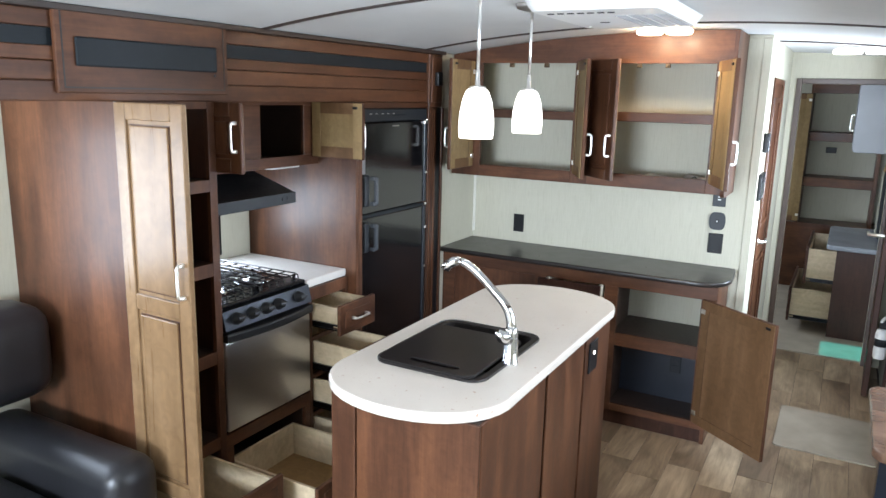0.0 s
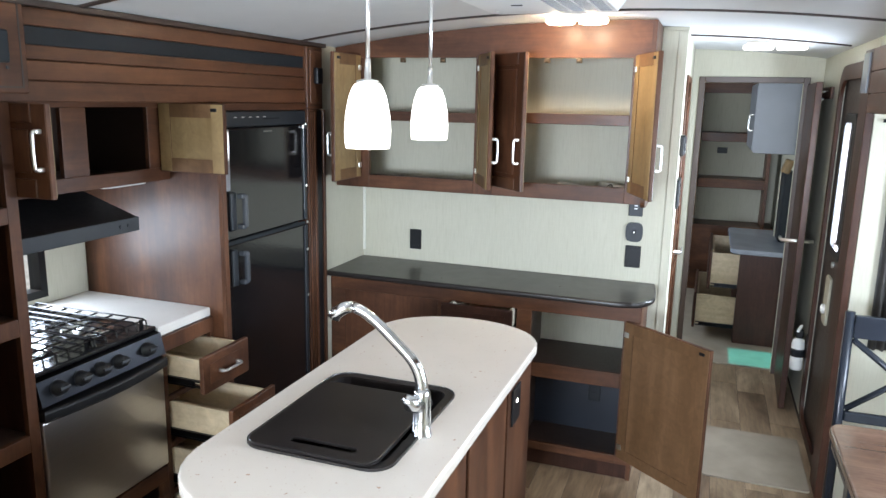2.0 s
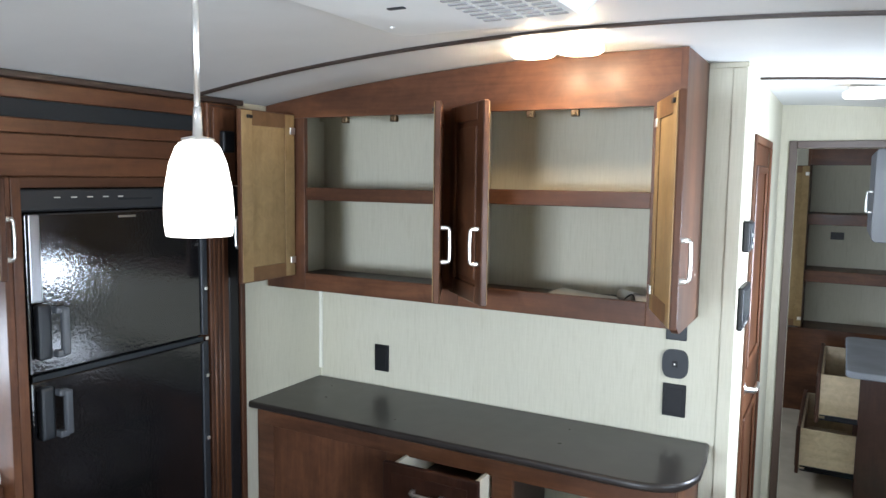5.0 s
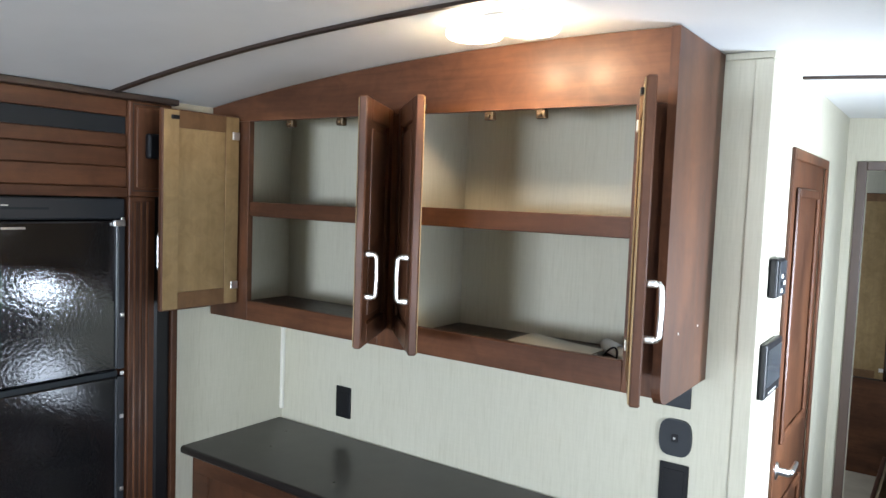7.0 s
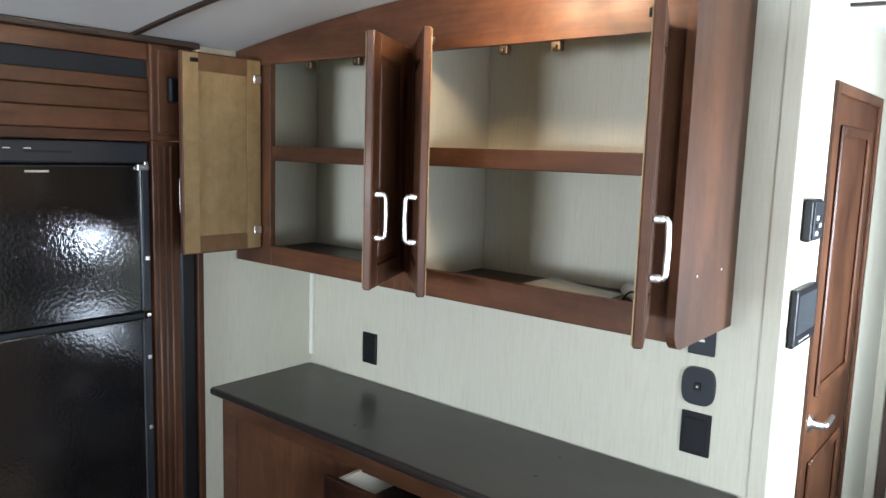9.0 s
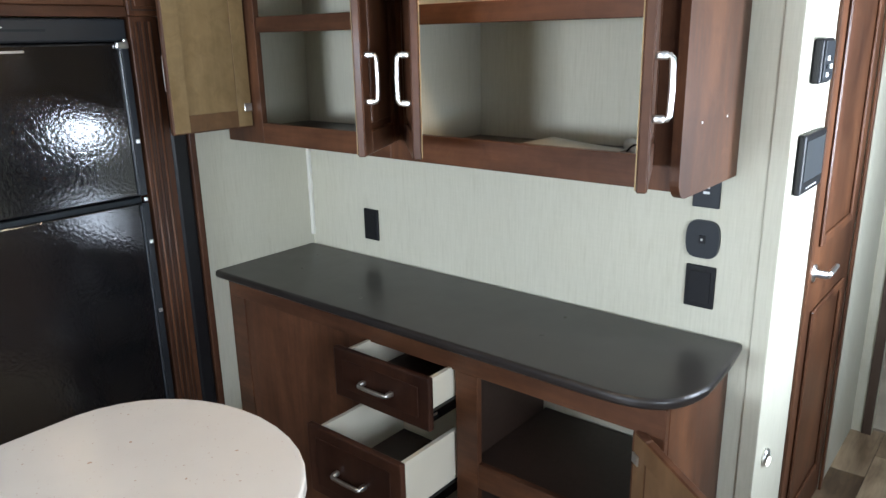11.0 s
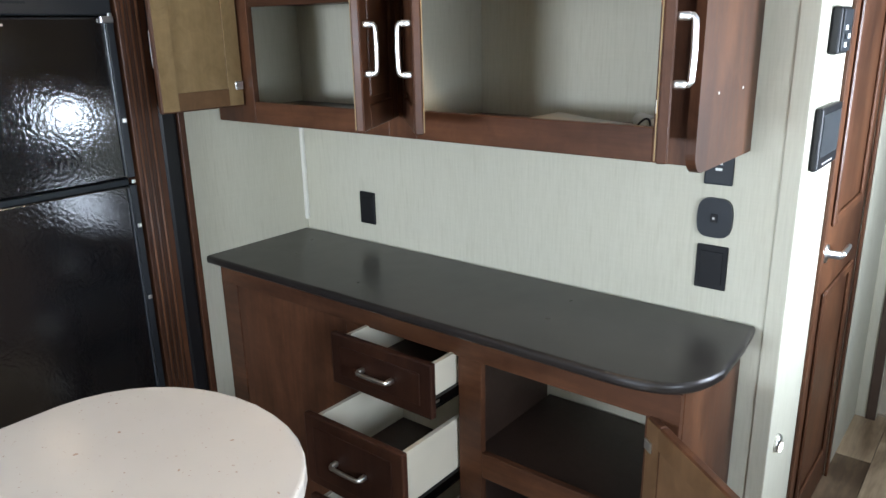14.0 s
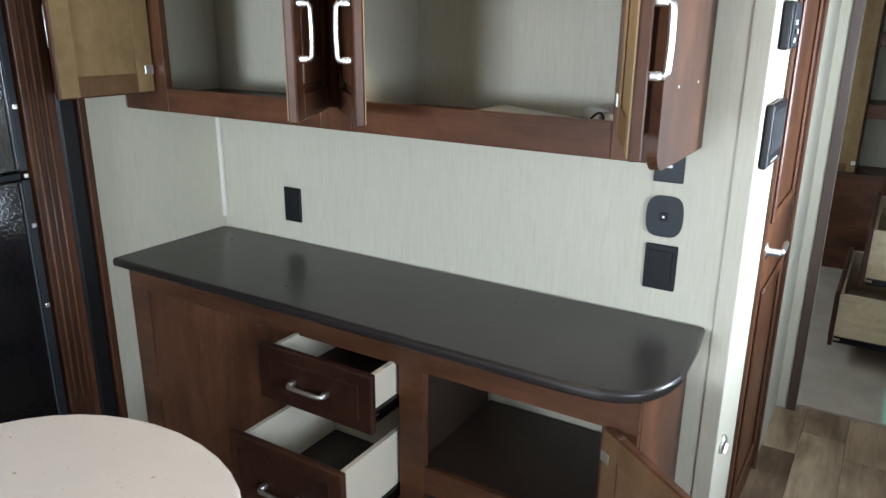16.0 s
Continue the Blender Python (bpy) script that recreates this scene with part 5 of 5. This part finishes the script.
# ---- hall: entrance door, bathroom door, fittings ----
en = thing("entrance_door", 0.375, 4.37, 0, "dark entrance door with a narrow bright window", "door", kind="structure")
UP = Matrix(((0, 0, 1, 0), (1, 0, 0, 0), (0, 1, 0, 0), (0, 0, 0, 1)))    # lays an (x, y) outline into the y-z plane
part("door_frame", turned(ring_slab(rounded(4.050, 4.777, 0.012, 1.925, 0.13, 10), rounded(4.120, 4.705, 0.06, 1.850, 0.09, 10), 0.3385, 0.3545), UP), M_DARK, en)
w0, w1, wz0, wz1 = 4.280, 4.525, 1.05, 1.65
bm = box(0.365, 0.400, ED[0], w0, 0.0, 1.90)
box(0.365, 0.400, w1, ED[1], 0.0, 1.90, bm=bm)
box(0.365, 0.400, w0, w1, 0.0, wz0, bm=bm)
box(0.365, 0.400, w0, w1, wz1, 1.90, bm=bm)
part("door_leaf", bm, M_DARKTRIM, en)
g = part("pane", box(0.393, 0.397, w0, w1, wz0, wz1), M_GLASS, en)
g.visible_shadow = False
part("window_trim", turned(ring_slab(rounded(w0 - 0.045, w1 + 0.045, wz0 - 0.045, wz1 + 0.045, 0.06), rounded(w0 - 0.002, w1 + 0.002, wz0 - 0.002, wz1 + 0.002, 0.045), 0.352, 0.3648), UP), M_BLACK, en)
part("latch_plate", turned(slab(rounded(4.38, 4.50, 0.66, 0.90, 0.02), 0.351, 0.3645, 0.004), UP), M_TRIM, en, "pale plastic latch plate")
part("latch_knob", lathe([(0.024, 0), (0.024, 0.012), (0.012, 0.018), (0.0, 0.019)], 20, pose(0.3508, 4.44, 0.735) @ pose(0, 0, 0, 0, -90, 0)), M_WHITE, en)
part("deadbolt", lathe([(0.016, 0), (0.016, 0.010), (0.0, 0.012)], 16, pose(0.3645, 4.42, 0.965) @ pose(0, 0, 0, 0, -90, 0)), M_NICKEL, en)
ex = thing("fire_extinguisher", 0.31, 4.82, 0.29, "white fire extinguisher with black valve on the wall", "fire extinguisher")
M_EXT = plain("white_enamel", (0.75, 0.75, 0.73), 0.3)
part("bottle", lathe([(0.0, 0.372), (0.029, 0.372), (0.034, 0.380), (0.035, 0.52), (0.029, 0.545), (0.014, 0.555)], 28, pose(0.305, 4.82, -0.095)), M_EXT, ex, smooth=True)
part("label_band", lathe([(0.0354, 0.45), (0.0356, 0.49), (0.0354, 0.495)], 28, pose(0.305, 4.82, -0.095)), M_CHAR, ex, smooth=True)
part("valve", box(0.285, 0.325, 4.798, 4.842, 0.4605, 0.508, 0.008), M_BLACK, ex)
part("lever", turned(box(-0.045, 0.03, -0.008, 0.008, 0, 0.010, 0.003), pose(0.305, 4.82, 0.512, 0, -14, 70)), M_WHITE, ex, "white squeeze lever")
part("bracket", box(0.3425, 0.3545, 4.80, 4.84, 0.33, 0.48, 0.003), M_BLACK, ex)
hk = thing("coat_hook_rail", 0.39, 5.2, 1.76, "dark wooden rail with metal coat hooks", "hooks")
part("rail", box(0.336, 0.3545, 5.03, 5.40, 1.765, 1.83, 0.004), M_DARK, hk)
for y in (5.12, 5.225, 5.33):
    part("hook", tube([(0.3358, y, 1.81), (0.306, y, 1.80), (0.301, y, 1.775), (0.311, y, 1.765)], 0.005, 8), M_NICKEL, hk, smooth=True)
    part("hook_tip", lathe([(0.0, -0.008), (0.007, -0.004), (0.008, 0.0), (0.006, 0.006), (0.0, 0.008)], 12, pose(0.311, y, 1.763)), M_WHITE, hk, "white hook tip", smooth=True)

bd = thing("bathroom_door", HX - 0.015, 4.685, 0, "closed cherry panel door with lever handle", "door", kind="structure")
bm = box(HX - 0.025, HX - 0.003, BD[0] + 0.001, BD[1] - 0.001, 0.005, BD[2] - 0.002, 0.002)
leaf = part("leaf", bm, M_WOOD, bd)
for z0, z1 in ((0.14, 0.83), (1.02, 1.76)):
    m = pose(HX - 0.003, BD[0] + 0.095, z0) @ pose(0, 0, 0, 0, 0, 90)
    part("moulding", turned(frame_ring(BD[1] - BD[0] - 0.19, z1 - z0, 0.028, -0.010, 0.0, 0.004), m), M_WOOD, leaf)
part("handle_rose", lathe([(0.025, 0), (0.025, 0.008), (0.011, 0.012), (0.011, 0.04)], 22, pose(HX - 0.003, 4.455, 0.955) @ pose(0, 0, 0, 0, 90, 0)), M_NICKEL, leaf, smooth=True)
part("lever", tube([(HX + 0.038, 4.455, 0.955), (HX + 0.040, 4.48, 0.956), (HX + 0.038, 4.555, 0.958)], [0.009, 0.008, 0.007], 12), M_NICKEL, leaf, smooth=True)
bm = box(HX - 0.001, HX + 0.008, BD[0] - 0.022, BD[0] + 0.007, 0, BD[2] + 0.022, 0.002)
box(HX - 0.001, HX + 0.008, BD[1] - 0.007, BD[1] + 0.022, 0, BD[2] + 0.022, 0.002, bm=bm)
box(HX - 0.001, HX + 0.008, BD[0] + 0.007, BD[1] - 0.007, BD[2] - 0.007, BD[2] + 0.022, 0.002, bm=bm)
part("casing", turned(bm, Matrix.Translation((0.0012, 0, 0))), M_WOOD, bd)

rm = thing("slide_control_panel", HX, 4.25, 1.46, "black remote control in a wall cradle", "control panel")
part("cradle", box(HX + 0.0003, HX + 0.022, 4.175, 4.275, 1.475, 1.575, 0.006), M_BLACK, rm)
part("face", turned(box(0.0222, 0.0262, -0.042, 0.042, -0.044, 0.044, 0.004), pose(HX, 4.225, 1.525)), M_CHAR, rm)
for i in range(3):
    for j in range(2):
        part("button", box(HX + 0.0264, HX + 0.0285, 4.200 + j * 0.028, 4.218 + j * 0.028, 1.490 + i * 0.018, 1.500 + i * 0.018), M_SLATE if (i + j) % 2 else M_WHITE, rm)
th = thing("touch_screen", HX, 4.22, 1.21, "small black touch screen on the hall wall", "screen")
part("case", box(HX + 0.0003, HX + 0.018, 4.135, 4.325, 1.225, 1.365, 0.006), M_BLACK, th)
part("display", box(HX + 0.0182, HX + 0.0192, 4.148, 4.312, 1.255, 1.350), M_SCREEN, th)
for i in range(5):
    part("key", box(HX + 0.0182, HX + 0.0190, 4.180 + i * 0.02, 4.190 + i * 0.02, 1.236, 1.240), M_WHITE, th)
pk = thing("step_light", HX, 4.165, 0.51, "small lit step light on the hall wall", "light")
part("bezel", lathe([(0.024, 0), (0.024, 0.006), (0.018, 0.011), (0.0, 0.011)], 24, pose(HX + 0.0003, 4.165, 0.53) @ pose(0, 0, 0, 0, 90, 0)), M_NICKEL, pk, smooth=True)
part("lens", box(HX + 0.0115, HX + 0.014, 4.153, 4.177, 0.512, 0.528, 0.001), M_PUCK, pk)

# bedroom doorway: casing and the open door leaf
dc = thing("door_casing", 0, 5.5, 0, "brown wooden casing round the bedroom doorway", "door frame", kind="structure")
bm = box(OP[0] - 0.035, OP[0], 5.488, 5.4998, 0, OP[2] + 0.035, 0.003)
box(OP[1], OP[1] + 0.035, 5.488, 5.4998, 0, OP[2] + 0.035, 0.003, bm=bm)
box(OP[0], OP[1], 5.488, 5.4998, OP[2], OP[2] + 0.035, 0.003, bm=bm)
part("casing", bm, M_CASING, dc)
dl = thing("bedroom_door", 0.28, 5.2, 0, "dark brown bedroom door standing open into the hall", "door", kind="structure")
leaf = part("leaf", turned(box(0, 0.60, -0.016, 0.016, 0.01, 1.85, 0.003), pose(0.283, 5.475, 0, 0, 0, -92)), M_DARK, dl)
part("handle", tube([(0.165, 4.93, 0.985), (0.335, 4.93, 0.985)], 0.010, 12), M_NICKEL, leaf, smooth=True)
part("lever", tube([(0.168, 4.93, 0.985), (0.168, 5.02, 0.985)], 0.009, 12), M_NICKEL, leaf, smooth=True)

# ---- bedroom ----
solo("bedroom_carpet", box(XL + 0.01, XR - 0.01, 5.545, YF - 0.01, -0.0035, 0.010), M_CARPET, "beige bedroom carpet", "carpet", kind="structure")
dr = thing("dresser", 0.2, 6.46, 0, "dark brown dresser with two wide drawers pulled open", "dresser")
bm = box(0.020, 0.350, 6.03, 6.93, 0.011, 0.684, 0.003)
part("body", bm, M_DARK, dr)
part("top", slab(rounded(-0.052, 0.351, 5.955, 6.96, 0.05), 0.686, 0.722, 0.008), M_GREYTOP, dr, "grey laminate top")
for z, h, pull in ((0.385, 0.285, 0.185), (0.080, 0.270, 0.268)):
    drawer(dr, 0.83, h, pose(0.0185, 6.915, z) @ pose(0, 0, 0, 0, 0, -90), pull, 0.33, box_mat=M_DRAWER, floor_mat=M_DRAWER, front_mat=M_DARK, handle=False)
wr = thing("wardrobe", -0.1, 7.75, 0, "open wardrobe with brown shelves and papered back", "wardrobe")
part("base", box(-1.20, 0.345, 7.60, 7.99, 0.011, 0.630, 0.003), M_WOOD_X, wr)
part("back", box(-0.335, 0.345, 7.94, 7.955, 0.631, 1.95), M_PAPER, wr)
part("upright", box(-0.355, -0.3355, 7.60, 7.955, 0.631, 1.95), M_WOOD, wr)
part("upright", box(0.235, 0.265, 7.60, 7.9395, 0.631, 1.95), M_WOOD, wr)
for z0, z1 in ((0.975, 1.060), (1.393, 1.473)):
    part("shelf", box(-0.335, 0.2345, 7.605, 7.9395, z0, z1, 0.003), M_WOOD_X, wr)
part("header", box(-0.335, 0.2345, 7.60, 7.62, 1.822, 1.95, 0.003), M_WOOD_X, wr)
part("socket", box(-0.185, -0.095, 7.931, 7.9398, 1.27, 1.325, 0.003), M_BLACK, wr)
cab_door(wr, 0.40, 1.18, pose(-0.336, 7.590, 0.640) @ pose(0, 0, 0, 0, 0, -176), True, None, latch=False, label="open wardrobe door showing its bare maple back")
oc = thing("bedroom_overhead_cabinet", 0.19, 6.5, 1.39, "grey lacquered overhead cabinet with nickel handle", "cabinet")
part("body", turned(slab(rounded(-1.885, -1.390, 0.022, 0.350, 0.03), 6.10, 6.93, 0.004), Matrix(((0, 1, 0, 0), (0, 0, 1, 0), (-1, 0, 0, 0), (0, 0, 0, 1)))), M_GREYDOOR, oc)
bow_handle(oc, pose(0.022, 6.20, 1.60) @ pose(0, 0, 0, 0, 0, -90), 0.11, fat=1.3)
vb = thing("window_valance", 0.33, 6.6, 0.73, "upholstered window valance with a dark pleated side", "valance")
part("board", turned(slab(rounded(-0.03, 0.03, -0.045, 0.045, 0.02), 0, 0.10, 0.008), pose(0.272, 6.33, 1.245, 0, 18, 0)), M_BACK, vb, "rounded maple end board")
part("blind", box(0.268, 0.340, 6.30, 6.62, 0.735, 1.26, 0.02), M_SLATE, vb)
# pale bar in place of the daylight line beside the blind
part("edge_strip", box(0.252, 0.262, 6.42, 6.44, 0.76, 1.24, 0.003), M_TRIM, vb, "pale strip standing for window light at the blind's edge")
solo("hall_mat", slab(rounded(-0.16, 0.31, 3.90, 4.47, 0.02), 0.0003, 0.010, 0.003), M_CARPET, "beige carpet mat on the hall floor", "mat")

# ---- floor planks, each its own piece ----
PW, PL = 0.155, 0.62
pm = mesh_of("plank", box(-PW / 2 + 0.0008, PW / 2 - 0.0008, -PL / 2 + 0.0008, PL / 2 - 0.0008, -0.0035, 0.0, 0.0009, 1), M_PLANK)
rnd = random.Random(4)
nxp = int((XR + 0.62 - SXL) / PW) + 6
for i in range(nxp):
    x = SXL + 0.02 + PW * (i + 0.5)
    if x > SXR:
        break
    lo, hi = (-1.25, 3.50) if x < XL else (-0.55, 3.90) if x > XR else (YB, 5.54)
    y = lo + PL / 2 + (i * 0.37) % PL * 0.5
    while y - PL / 2 < hi - 0.02:
        if y + PL / 2 > hi and x < XL or y + PL / 2 > hi and x > XR:
            break
        ob = new("plank", pm)
        ob.parent = floor
        ob.matrix_basis = Matrix.Translation(Vector((x, y, rnd.uniform(0, 0.0003))) - floor.matrix_basis.translation)
        y += PL
